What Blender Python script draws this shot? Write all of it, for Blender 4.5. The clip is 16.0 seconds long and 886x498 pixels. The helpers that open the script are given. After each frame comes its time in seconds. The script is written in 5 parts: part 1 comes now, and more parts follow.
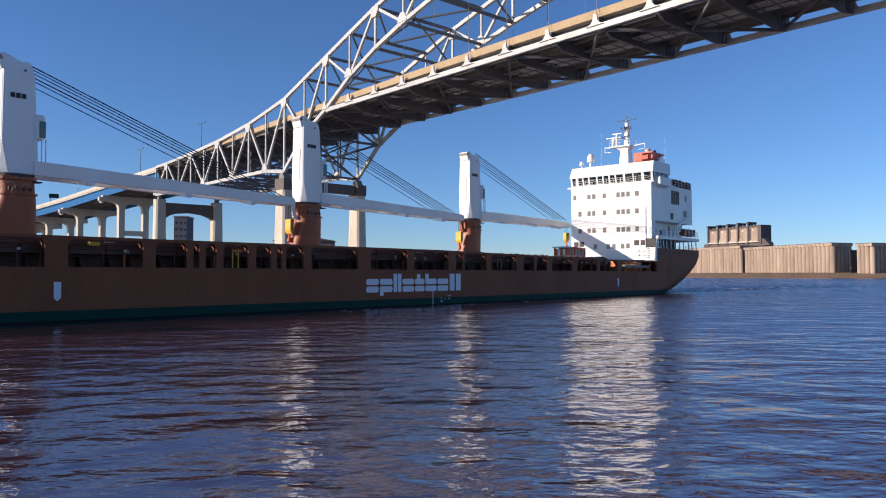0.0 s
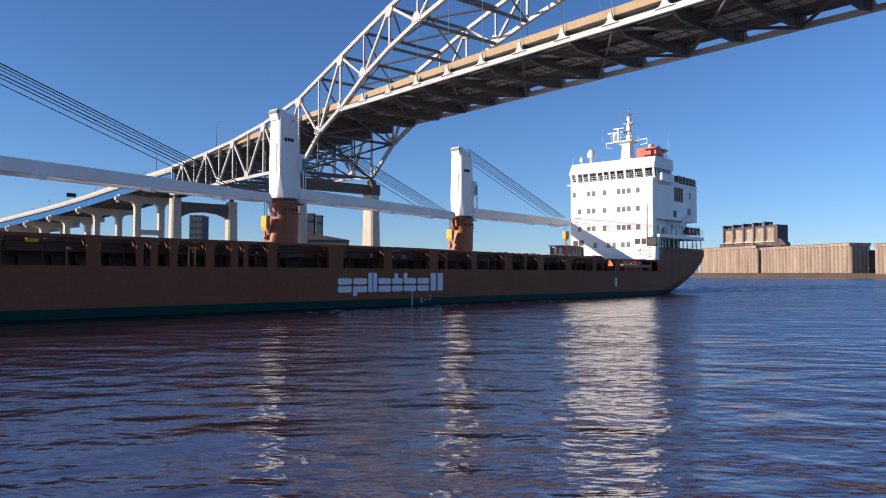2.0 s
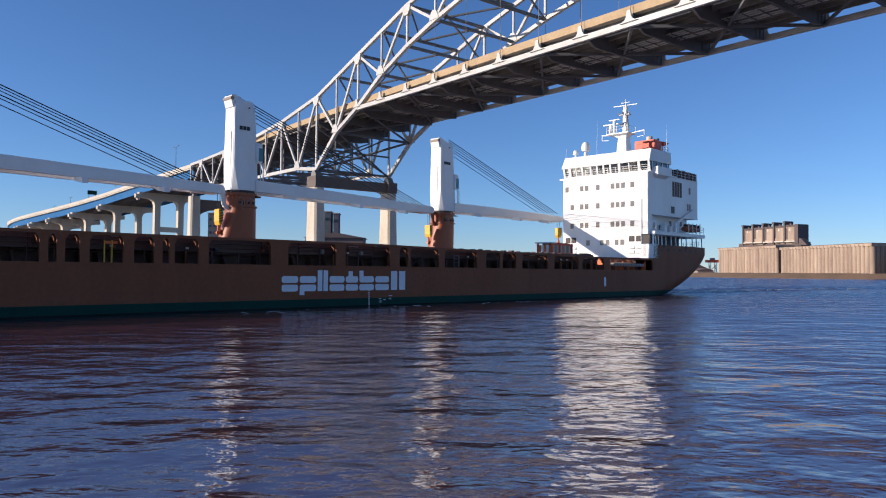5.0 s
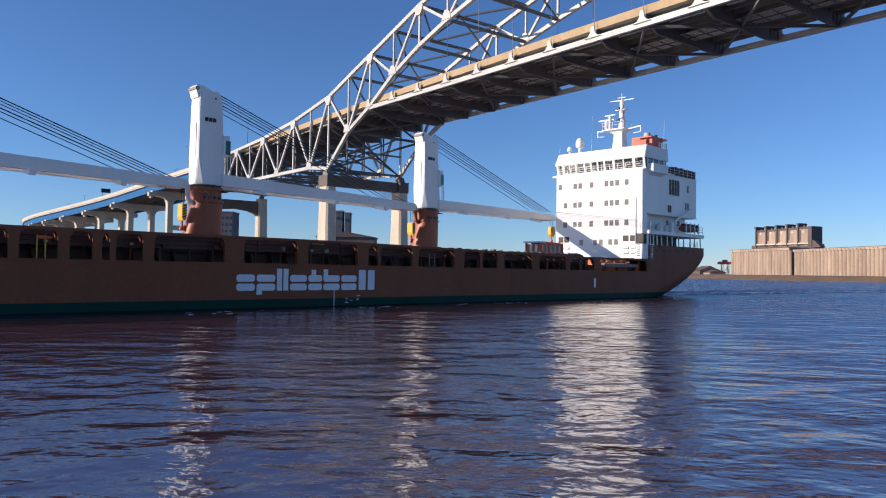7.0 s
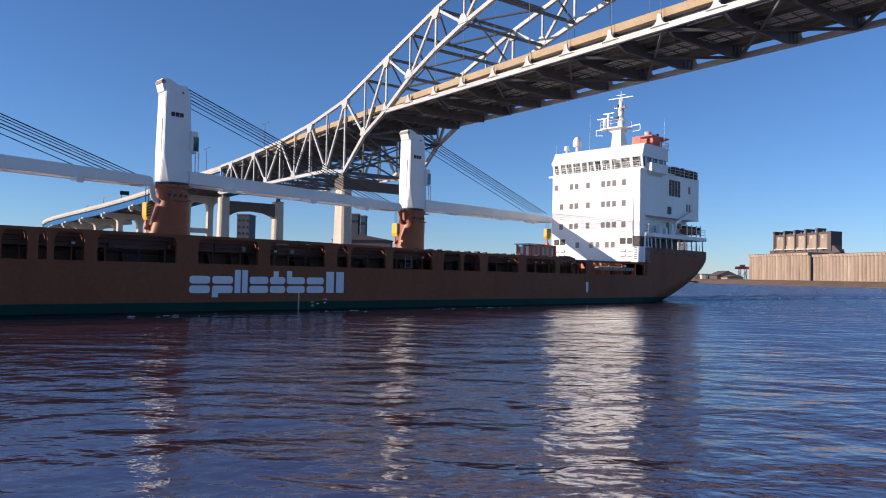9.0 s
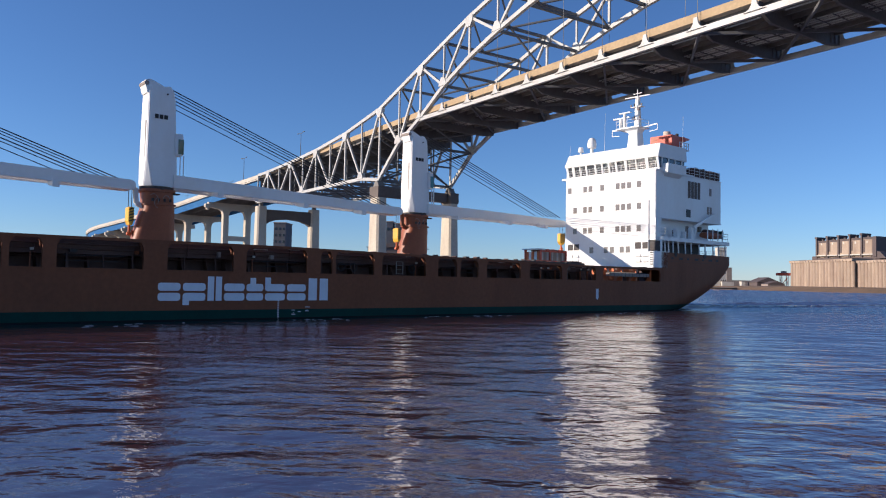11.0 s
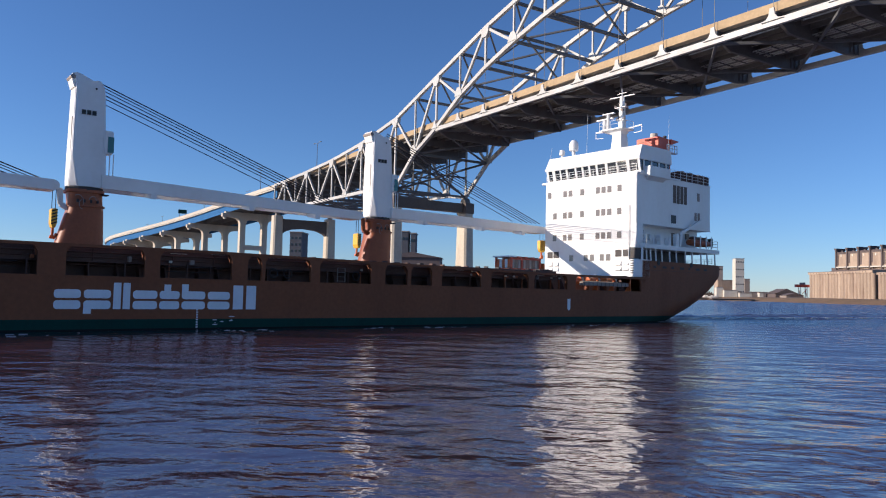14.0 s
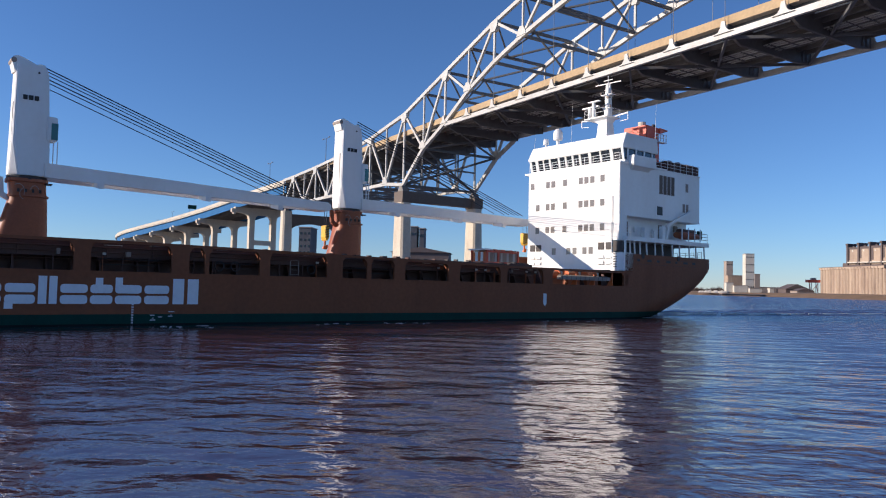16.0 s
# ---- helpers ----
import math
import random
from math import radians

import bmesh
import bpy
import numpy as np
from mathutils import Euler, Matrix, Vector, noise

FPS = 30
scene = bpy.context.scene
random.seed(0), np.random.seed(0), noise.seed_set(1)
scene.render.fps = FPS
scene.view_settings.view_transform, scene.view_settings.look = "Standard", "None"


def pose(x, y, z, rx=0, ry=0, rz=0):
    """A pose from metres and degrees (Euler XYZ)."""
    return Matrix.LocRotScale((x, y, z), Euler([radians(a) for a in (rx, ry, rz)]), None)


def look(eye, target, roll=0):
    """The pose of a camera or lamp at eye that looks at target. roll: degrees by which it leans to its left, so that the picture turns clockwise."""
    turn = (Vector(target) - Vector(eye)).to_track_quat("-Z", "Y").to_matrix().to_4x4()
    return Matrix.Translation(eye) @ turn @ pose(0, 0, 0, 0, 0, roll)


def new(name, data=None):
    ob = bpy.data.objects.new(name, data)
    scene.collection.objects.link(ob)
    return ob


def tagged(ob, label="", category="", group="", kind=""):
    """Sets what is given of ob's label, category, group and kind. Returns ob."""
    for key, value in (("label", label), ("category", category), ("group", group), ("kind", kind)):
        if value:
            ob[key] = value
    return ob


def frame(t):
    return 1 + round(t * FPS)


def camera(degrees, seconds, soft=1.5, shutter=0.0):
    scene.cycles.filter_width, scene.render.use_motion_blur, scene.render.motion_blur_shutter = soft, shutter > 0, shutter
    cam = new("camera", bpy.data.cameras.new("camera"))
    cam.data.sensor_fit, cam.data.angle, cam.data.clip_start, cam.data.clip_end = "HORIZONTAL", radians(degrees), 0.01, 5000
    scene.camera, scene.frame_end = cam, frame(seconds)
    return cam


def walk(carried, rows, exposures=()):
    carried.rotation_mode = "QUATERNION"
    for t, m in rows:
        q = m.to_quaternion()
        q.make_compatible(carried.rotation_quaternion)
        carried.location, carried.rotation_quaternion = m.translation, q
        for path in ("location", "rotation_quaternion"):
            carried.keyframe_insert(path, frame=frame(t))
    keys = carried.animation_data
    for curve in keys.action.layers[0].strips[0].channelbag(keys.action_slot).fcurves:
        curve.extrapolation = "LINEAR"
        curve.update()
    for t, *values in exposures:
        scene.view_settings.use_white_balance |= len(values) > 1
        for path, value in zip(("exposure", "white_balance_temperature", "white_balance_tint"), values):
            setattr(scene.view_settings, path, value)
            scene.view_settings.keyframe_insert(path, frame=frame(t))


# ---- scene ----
# ---- camera: it stands on one spot and pans by hand ----
CAMERA_TURNS = [
    (0.0, 4.411, 1.997, 0.000), (0.5, 4.374, 1.960, 0.029), (1.0, 3.884, 1.896, 0.104), (1.5, 3.546, 1.912, 0.147),
    (2.0, 3.344, 1.946, 0.147), (2.5, 3.139, 1.958, 0.231), (3.0, 3.079, 2.042, 0.308), (3.5, 2.891, 2.077, 0.429),
    (4.0, 2.626, 1.820, 0.447), (6.5, 1.345, 1.822, 0.654), (7.0, 1.198, 1.802, 0.826), (7.5, 1.051, 1.889, 1.024),
    (8.0, 0.810, 1.991, 1.111), (8.5, 0.475, 2.002, 1.151), (9.0, 0.000, 2.042, 1.143), (11.5, -3.019, 2.742, 1.031),
    (12.0, -3.112, 2.911, 1.039), (12.5, -3.323, 2.978, 0.965), (13.0, -3.450, 3.066, 1.050), (13.5, -3.689, 3.222, 1.201),
    (14.0, -3.900, 3.299, 1.304), (14.5, -4.099, 3.359, 1.386), (15.0, -4.381, 3.377, 1.456), (15.5, -4.534, 3.168, 1.364),
    (16.0, -4.572, 2.911, 1.330)]
SHIP_ROWS = [
    (0.0, -1.788, 67.142, 44.661), (1.0, -3.542, 65.495, 44.536), (2.0, -5.309, 63.851, 44.414), (3.0, -7.087, 62.209, 44.295),
    (4.0, -8.875, 60.569, 44.180), (5.0, -10.673, 58.929, 44.067), (6.0, -12.478, 57.288, 43.958), (7.0, -14.291, 55.645, 43.851),
    (8.0, -16.109, 54.000, 43.748), (9.0, -17.932, 52.351, 43.648), (10.0, -19.759, 50.697, 43.551), (11.0, -21.588, 49.038, 43.457),
    (12.0, -23.419, 47.372, 43.365), (13.0, -25.250, 45.699, 43.277), (14.0, -27.080, 44.017, 43.193), (15.0, -28.909, 42.325, 43.111),
    (16.0, -30.735, 40.623, 43.032)]
EYE_Z = 3.005
cam = camera(61.99, 16.0, soft=1.1)


def turned(yaw, pitch, roll):
    """Yaw to the right of +y, pitch up, roll; the camera's spot is the origin's column."""
    base = Matrix.Translation((0, 0, EYE_Z)) @ Matrix.Rotation(radians(-yaw), 4, "Z") @ Matrix.Rotation(radians(90 + pitch), 4, "X")
    return base @ Matrix.Rotation(radians(roll), 4, "Z")


walk(cam, [(t, turned(a, b, c)) for t, a, b, c in CAMERA_TURNS], exposures=((0.0, 0.15, 5950, 17), (16.0, 0.15, 5950, 17)))

# ---- light: low clear sun from the side ----
SUN_DIR = Vector((-0.981, -0.192, math.tan(radians(18.5)))).normalized()
world = bpy.data.worlds.new("sky")
scene.world = world
world.use_nodes = True
wn = world.node_tree.nodes
sky = wn.new("ShaderNodeTexSky")
sky.sky_type = "NISHITA"
sky.sun_disc = False
sky.sun_elevation = radians(18.5)
sky.sun_rotation = math.atan2(SUN_DIR.x, SUN_DIR.y)
sky.altitude = 800
sky.air_density = 1.0
sky.dust_density = 0.02
sky.ozone_density = 6.0
world.node_tree.links.new(sky.outputs[0], wn["Background"].inputs[0])
wn["Background"].inputs[1].default_value = 0.112
sun_data = bpy.data.lights.new("sun", "SUN")
sun_data.energy = 5.0
sun_data.angle = radians(0.5)
sun_data.color = (1.0, 0.84, 0.63)
sun = new("sun", sun_data)
sun.matrix_world = look(SUN_DIR * 300, (0, 0, 0))


# ---- materials ----
def material(name, color, rough=0.6, metal=0.0, spec=0.5):
    m = bpy.data.materials.new(name)
    m.use_nodes = True
    b = m.node_tree.nodes["Principled BSDF"]
    b.inputs["Base Color"].default_value = (*color, 1)
    b.inputs["Roughness"].default_value = rough
    b.inputs["Metallic"].default_value = metal
    b.inputs["Specular IOR Level"].default_value = spec
    return m


def worn(name, color, other, scale=1.0, rough=0.6, streak=0.0, bump=0.02, fine=9.0, amount=0.5, island=0.0, metal=0.0, spec=0.5):
    """Paint or concrete with broad stains, fine grain, optional vertical streaks and fine relief."""
    m = material(name, color, rough, metal, spec)
    nt, n, ln = m.node_tree, m.node_tree.nodes, m.node_tree.links
    b = n["Principled BSDF"]
    co = n.new("ShaderNodeTexCoord")
    mp = n.new("ShaderNodeMapping")
    mp.inputs["Scale"].default_value = (1, 1, 1 - 0.93 * streak)
    ln.new(co.outputs["Object"], mp.inputs["Vector"])
    broad = n.new("ShaderNodeTexNoise")
    broad.inputs["Scale"].default_value = scale
    broad.inputs["Detail"].default_value = 6
    broad.inputs["Roughness"].default_value = 0.65
    ln.new(mp.outputs[0], broad.inputs["Vector"])
    grain = n.new("ShaderNodeTexNoise")
    grain.inputs["Scale"].default_value = scale * fine
    grain.inputs["Detail"].default_value = 4
    ln.new(co.outputs["Object"], grain.inputs["Vector"])
    ramp = n.new("ShaderNodeMapRange")
    ramp.inputs["From Min"].default_value = 0.42
    ramp.inputs["From Max"].default_value = 0.72
    ramp.inputs["To Max"].default_value = amount
    ln.new(broad.outputs["Fac"], ramp.inputs["Value"])
    mix = n.new("ShaderNodeMixRGB")
    mix.inputs[1].default_value = (*color, 1)
    mix.inputs[2].default_value = (*other, 1)
    ln.new(ramp.outputs[0], mix.inputs[0])
    mul = n.new("ShaderNodeMixRGB")
    mul.blend_type = "OVERLAY"
    mul.inputs[0].default_value = 0.22
    ln.new(mix.outputs[0], mul.inputs[1])
    ln.new(grain.outputs["Fac"], mul.inputs[2])
    last = mul
    if island:
        info = n.new("ShaderNodeObjectInfo")
        vary = n.new("ShaderNodeMapRange")
        vary.inputs["To Min"].default_value = 1 - island
        vary.inputs["To Max"].default_value = 1 + island
        ln.new(info.outputs["Random"], vary.inputs["Value"])
        hsv = n.new("ShaderNodeHueSaturation")
        ln.new(vary.outputs[0], hsv.inputs["Value"])
        ln.new(last.outputs[0], hsv.inputs["Color"])
        last = hsv
    ln.new(last.outputs[0], b.inputs["Base Color"])
    rg = n.new("ShaderNodeMapRange")
    rg.inputs["To Min"].default_value = max(rough - 0.15, 0.05)
    rg.inputs["To Max"].default_value = min(rough + 0.15, 1)
    ln.new(broad.outputs["Fac"], rg.inputs["Value"])
    ln.new(rg.outputs[0], b.inputs["Roughness"])
    if bump:
        bp = n.new("ShaderNodeBump")
        bp.inputs["Strength"].default_value = 0.4
        bp.inputs["Distance"].default_value = bump
        ln.new(grain.outputs["Fac"], bp.inputs["Height"])
        ln.new(bp.outputs[0], b.inputs["Normal"])
    return m


HULL_BROWN = worn("hull_brown_paint", (0.23, 0.079, 0.036), (0.175, 0.062, 0.032), 0.35, 0.6, streak=0.8, amount=0.6, spec=0.2)
HULL_TEAL = worn("boot_teal_paint", (0.003, 0.046, 0.036), (0.008, 0.026, 0.021), 0.5, 0.6, streak=0.5, spec=0.12)
CRANE_RUST = worn("crane_base_paint", (0.34, 0.095, 0.032), (0.20, 0.06, 0.028), 0.6, 0.5, streak=0.6)
SHIP_WHITE = worn("ship_white_paint", (0.87, 0.87, 0.84), (0.76, 0.73, 0.67), 0.25, 0.4, streak=0.85, amount=0.5, bump=0.004)
LETTER_WHITE = worn("letter_paint", (0.75, 0.77, 0.82), (0.62, 0.62, 0.64), 0.6, 0.5, bump=0.002)
DARK_STEEL = worn("dark_steel", (0.035, 0.03, 0.03), (0.07, 0.045, 0.035), 1.2, 0.6)
DECK_BROWN = worn("deck_brown", (0.11, 0.05, 0.035), (0.06, 0.035, 0.03), 0.7, 0.65)
GLASS = material("dark_glass", (0.012, 0.016, 0.02), 0.06, 0.0, 0.7)
# the sky's reflection in the panes is put into this grey
HOUSE_GLASS = material("sky_grey_glass", (0.22, 0.20, 0.18), 0.12, 0.0, 0.6)
# dark concrete: painted shade for the ties, real rust stain for the capitals
SHADE_CONCRETE = worn("shade_stain_concrete", (0.16, 0.13, 0.11), (0.10, 0.08, 0.07), 0.3, 0.9)
GREEN_GLASS = material("green_glass", (0.02, 0.13, 0.11), 0.05, 0.0, 0.7)
ORANGE = worn("orange_paint", (0.75, 0.16, 0.03), (0.5, 0.12, 0.04), 1.0, 0.5)
FUNNEL_RED = worn("funnel_red_paint", (0.72, 0.11, 0.05), (0.55, 0.09, 0.05), 0.6, 0.5, streak=0.5)
YELLOW = worn("yellow_paint", (0.80, 0.45, 0.03), (0.6, 0.33, 0.04), 1.5, 0.5)
BLACK = material("black_paint", (0.015, 0.015, 0.016), 0.5)
CABLE = material("wire_rope", (0.03, 0.032, 0.04), 0.5, 0.3)
BRIDGE_WHITE = worn("bridge_grey_paint", (0.52, 0.52, 0.49), (0.36, 0.31, 0.26), 0.5, 0.5, streak=0.4, amount=0.4, island=0.08)
# bridge paint darkened for the floor: shade below the deck is painted in
BRIDGE_DARK = worn("bridge_floor_shade", (0.20, 0.19, 0.175), (0.13, 0.105, 0.085), 0.5, 0.6, amount=0.6, island=0.1)
# darker copy of the bridge paint: the bracing's shade is in the colour
BRIDGE_GREY = worn("brace_shade_grey", (0.14, 0.145, 0.15), (0.09, 0.085, 0.08), 0.5, 0.55, amount=0.5, island=0.1)
# darkest copy, with painted shade, for floor beams and inner viaduct girders
SHADED_STEEL = worn("shaded_steel", (0.13, 0.125, 0.12), (0.085, 0.075, 0.07), 0.5, 0.6, amount=0.5, island=0.12)
LOW_BAND = worn("low_hull_black", (0.010, 0.013, 0.012), (0.02, 0.02, 0.015), 1.0, 0.7, spec=0.1)
TOWER_DARK = worn("far_dark_wall", (0.10, 0.105, 0.12), (0.06, 0.065, 0.08), 0.05, 0.9)
PARAPET_PALE = worn("pale_parapet", (0.60, 0.55, 0.46), (0.45, 0.40, 0.33), 0.3, 0.85, streak=0.3)
FOAM = worn("foam", (0.8, 0.82, 0.84), (0.5, 0.55, 0.6), 3.0, 0.8)
BRIDGE_BLUE = worn("girder_blue_paint", (0.045, 0.16, 0.36), (0.04, 0.12, 0.26), 0.3, 0.85, streak=0.5, spec=0.08)
CONCRETE = worn("pier_concrete", (0.60, 0.53, 0.42), (0.36, 0.29, 0.21), 0.25, 0.85, streak=0.7, amount=0.5, bump=0.03)
PARAPET = worn("parapet_concrete", (0.48, 0.35, 0.20), (0.36, 0.26, 0.16), 0.3, 0.85, streak=0.3, bump=0.02)
ELEVATOR = worn("elevator_concrete", (0.43, 0.33, 0.245), (0.24, 0.17, 0.13), 0.09, 0.9, streak=0.85, amount=0.9, island=0.12, bump=0.05)
ELEVATOR_GREY = worn("headhouse_grey", (0.13, 0.10, 0.095), (0.08, 0.07, 0.07), 0.08, 0.85, streak=0.5)
SHORE = worn("shore_earth", (0.22, 0.14, 0.08), (0.12, 0.09, 0.055), 0.05, 0.95, bump=0.2, amount=0.9)
FAR_GREY = worn("far_grey_wall", (0.34, 0.28, 0.24), (0.2, 0.18, 0.17), 0.05, 0.9)
FAR_PALE = worn("far_pale_wall", (0.62, 0.58, 0.50), (0.5, 0.45, 0.38), 0.05, 0.9)
BARE_WOOD = worn("bare_twigs", (0.10, 0.07, 0.055), (0.06, 0.05, 0.04), 0.3, 0.95)


def water_material():
    """Dark water; ripples grow with range from the camera's spot, fitted to its view."""
    m = material("harbour_water", (0.054, 0.024, 0.037), 0.04, 0.0, 0.5)
    n, ln = m.node_tree.nodes, m.node_tree.links
    b = n["Principled BSDF"]
    b.inputs["IOR"].default_value = 2.9
    co = n.new("ShaderNodeTexCoord")
    geo = n.new("ShaderNodeNewGeometry")
    ln_ = n.new("ShaderNodeVectorMath")
    ln_.operation = "LENGTH"
    ln.new(geo.outputs["Position"], ln_.inputs[0])
    far_mix = n.new("ShaderNodeMapRange")
    far_mix.inputs["From Min"].default_value = 60
    far_mix.inputs["From Max"].default_value = 200
    ln.new(ln_.outputs["Value"], far_mix.inputs["Value"])
    patch = n.new("ShaderNodeTexNoise")
    patch.inputs["Scale"].default_value = 0.035
    patch.inputs["Detail"].default_value = 2
    ln.new(co.outputs["Object"], patch.inputs["Vector"])
    gust = n.new("ShaderNodeMapRange")
    gust.inputs["From Min"].default_value = 0.35
    gust.inputs["From Max"].default_value = 0.65
    gust.inputs["To Min"].default_value = 0.75
    gust.inputs["To Max"].default_value = 1.25
    ln.new(patch.outputs["Fac"], gust.inputs["Value"])
    prev = None
    for scale, stretch, dist, more in ((0.28, 1.8, 0.26, 0.4), (0.8, 1.4, 0.14, 0.7), (2.6, 1.4, 0.024, 0.9), (9.0, 1.4, 0.006, 1.3)):
        mp = n.new("ShaderNodeMapping")
        mp.inputs["Rotation"].default_value = (0, 0, 0.12 * math.sin(scale * 2.1))
        mp.inputs["Scale"].default_value = (scale / stretch, scale, 1)
        ln.new(co.outputs["Object"], mp.inputs["Vector"])
        tx = n.new("ShaderNodeTexNoise")
        tx.inputs["Scale"].default_value = 1.0
        tx.inputs["Detail"].default_value = 3
        tx.inputs["Distortion"].default_value = 0.3
        ln.new(mp.outputs[0], tx.inputs["Vector"])
        ht = n.new("ShaderNodeMapRange")
        ht.inputs["To Min"].default_value = dist
        ht.inputs["To Max"].default_value = dist * (1 + more)
        ln.new(far_mix.outputs[0], ht.inputs["Value"])
        hg = n.new("ShaderNodeMath")
        hg.operation = "MULTIPLY"
        ln.new(ht.outputs[0], hg.inputs[0])
        ln.new(gust.outputs[0], hg.inputs[1])
        bp = n.new("ShaderNodeBump")
        bp.inputs["Strength"].default_value = 1.0
        ln.new(hg.outputs[0], bp.inputs["Distance"])
        ln.new(tx.outputs["Fac"], bp.inputs["Height"])
        if prev:
            ln.new(prev.outputs[0], bp.inputs["Normal"])
        prev = bp
    # normals tilt to -y with range from the camera, fitted to its view
    lean = n.new("ShaderNodeMapRange")
    lean.inputs["From Min"].default_value = 10
    lean.inputs["From Max"].default_value = 85
    lean.inputs["To Max"].default_value = -0.09
    ln.new(ln_.outputs["Value"], lean.inputs["Value"])
    # more tilt right of a slanting line, also fitted to the camera's view
    line = n.new("ShaderNodeVectorMath")
    line.operation = "DOT_PRODUCT"
    line.inputs[1].default_value = (0.96, -0.28, 0)
    ln.new(geo.outputs["Position"], line.inputs[0])
    right_tilt = n.new("ShaderNodeMapRange")
    right_tilt.inputs["From Min"].default_value = 0.5
    right_tilt.inputs["From Max"].default_value = 6
    right_tilt.inputs["To Max"].default_value = -0.075
    ln.new(line.outputs["Value"], right_tilt.inputs["Value"])
    both = n.new("ShaderNodeMath")
    ln.new(lean.outputs[0], both.inputs[0])
    ln.new(right_tilt.outputs[0], both.inputs[1])
    vec = n.new("ShaderNodeCombineXYZ")
    ln.new(both.outputs[0], vec.inputs["Y"])
    tilt = n.new("ShaderNodeVectorMath")
    tilt.operation = "ADD"
    ln.new(prev.outputs[0], tilt.inputs[0])
    ln.new(vec.outputs[0], tilt.inputs[1])
    unit = n.new("ShaderNodeVectorMath")
    unit.operation = "NORMALIZE"
    ln.new(tilt.outputs[0], unit.inputs[0])
    ln.new(unit.outputs[0], b.inputs["Normal"])
    rg = n.new("ShaderNodeMapRange")
    rg.inputs["To Min"].default_value = 0.05
    rg.inputs["To Max"].default_value = 0.16
    ln.new(far_mix.outputs[0], rg.inputs["Value"])
    ln.new(rg.outputs[0], b.inputs["Roughness"])
    return m


WATER = water_material()


# ---- mesh builder ----
class Build:
    """Collects solid pieces into one mesh."""

    def __init__(self):
        self.v, self.f = [], []

    def add(self, verts, faces):
        k = len(self.v)
        self.v += [tuple(q) for q in verts]
        self.f += [tuple(i + k for i in fc) for fc in faces]
        return self

    def box(self, x0, x1, y0, y1, z0, z1):
        v = [(x, y, z) for z in (z0, z1) for x, y in ((x0, y0), (x1, y0), (x1, y1), (x0, y1))]
        return self.add(v, [(3, 2, 1, 0), (4, 5, 6, 7), (0, 1, 5, 4), (1, 2, 6, 5), (2, 3, 7, 6), (3, 0, 4, 7)])

    def beam(self, p, q, w, t, up=(0, 0, 1)):
        p, q, up = Vector(p), Vector(q), Vector(up)
        d = (q - p).normalized()
        side = d.cross(up)
        if side.length < 1e-4:
            side = d.cross(Vector((1, 0, 0)))
        side.normalize()
        top = side.cross(d)
        a, b = side * w / 2, top * t / 2
        v = [c + i * a + j * b for c in (p, q) for i, j in ((-1, -1), (1, -1), (1, 1), (-1, 1))]
        return self.add(v, [(3, 2, 1, 0), (4, 5, 6, 7), (0, 1, 5, 4), (1, 2, 6, 5), (2, 3, 7, 6), (3, 0, 4, 7)])

    def cyl(self, p, q, r, n=10, r2=None):
        p, q = Vector(p), Vector(q)
        d = (q - p).normalized()
        a = d.cross(Vector((0, 0, 1)))
        if a.length < 1e-3:
            a = Vector((1, 0, 0))
        a.normalize()
        b = d.cross(a)
        r2 = r if r2 is None else r2
        ring = [a * math.cos(k * math.tau / n) + b * math.sin(k * math.tau / n) for k in range(n)]
        v = [p + c * r for c in ring] + [q + c * r2 for c in ring]
        fc = [(k, (k + 1) % n, n + (k + 1) % n, n + k) for k in range(n)]
        return self.add(v, fc + [tuple(range(n - 1, -1, -1)), tuple(range(n, 2 * n))])

    def prism(self, outline, depth, place):
        """outline: points (a, b); depth: (c0, c1); place(a, b, c) gives the point."""
        n = len(outline)
        v = [place(a, b, c) for c in depth for a, b in outline]
        fc = [(k, (k + 1) % n, n + (k + 1) % n, n + k) for k in range(n)]
        return self.add(v, fc + [tuple(range(n - 1, -1, -1)), tuple(range(n, 2 * n))])

    def loft(self, rings, caps=True):
        n, k0 = len(rings[0]), 0
        v = [q for r in rings for q in r]
        fc = [(i * n + k, i * n + (k + 1) % n, (i + 1) * n + (k + 1) % n, (i + 1) * n + k) for i in range(len(rings) - 1) for k in range(n)]
        if caps:
            fc += [tuple(range(n - 1, -1, -1)), tuple((len(rings) - 1) * n + k for k in range(n))]
        return self.add(v, fc)

    def mesh(self, name, mat, bevel=0.0, smooth=False):
        me = bpy.data.meshes.new(name)
        bm = bmesh.new()
        vs = [bm.verts.new(q) for q in self.v]
        for fc in self.f:
            if len(set(fc)) > 2:
                try:
                    bm.faces.new([vs[i] for i in fc])
                except ValueError:
                    pass
        bmesh.ops.recalc_face_normals(bm, faces=bm.faces)
        if bevel:
            bmesh.ops.bevel(bm, geom=[e for e in bm.edges if e.calc_face_angle(0) > 0.5], offset=bevel, segments=2, affect="EDGES", clamp_overlap=True)
        if smooth:
            for fc in bm.faces:
                fc.smooth = True
        bm.to_mesh(me)
        bm.free()
        me.materials.append(mat)
        if smooth:
            me.set_sharp_from_angle(angle=radians(35))
        return me


def part(name, build, mat, parent=None, label="", bevel=0.0, smooth=False):
    ob = new(name, build.mesh(name, mat, bevel, smooth) if isinstance(build, Build) else build)
    ob.parent = parent
    if label:
        tagged(ob, label)
    return ob


def thing(name, label, category, group="", kind=""):
    return tagged(new(name), label, category, group, kind)


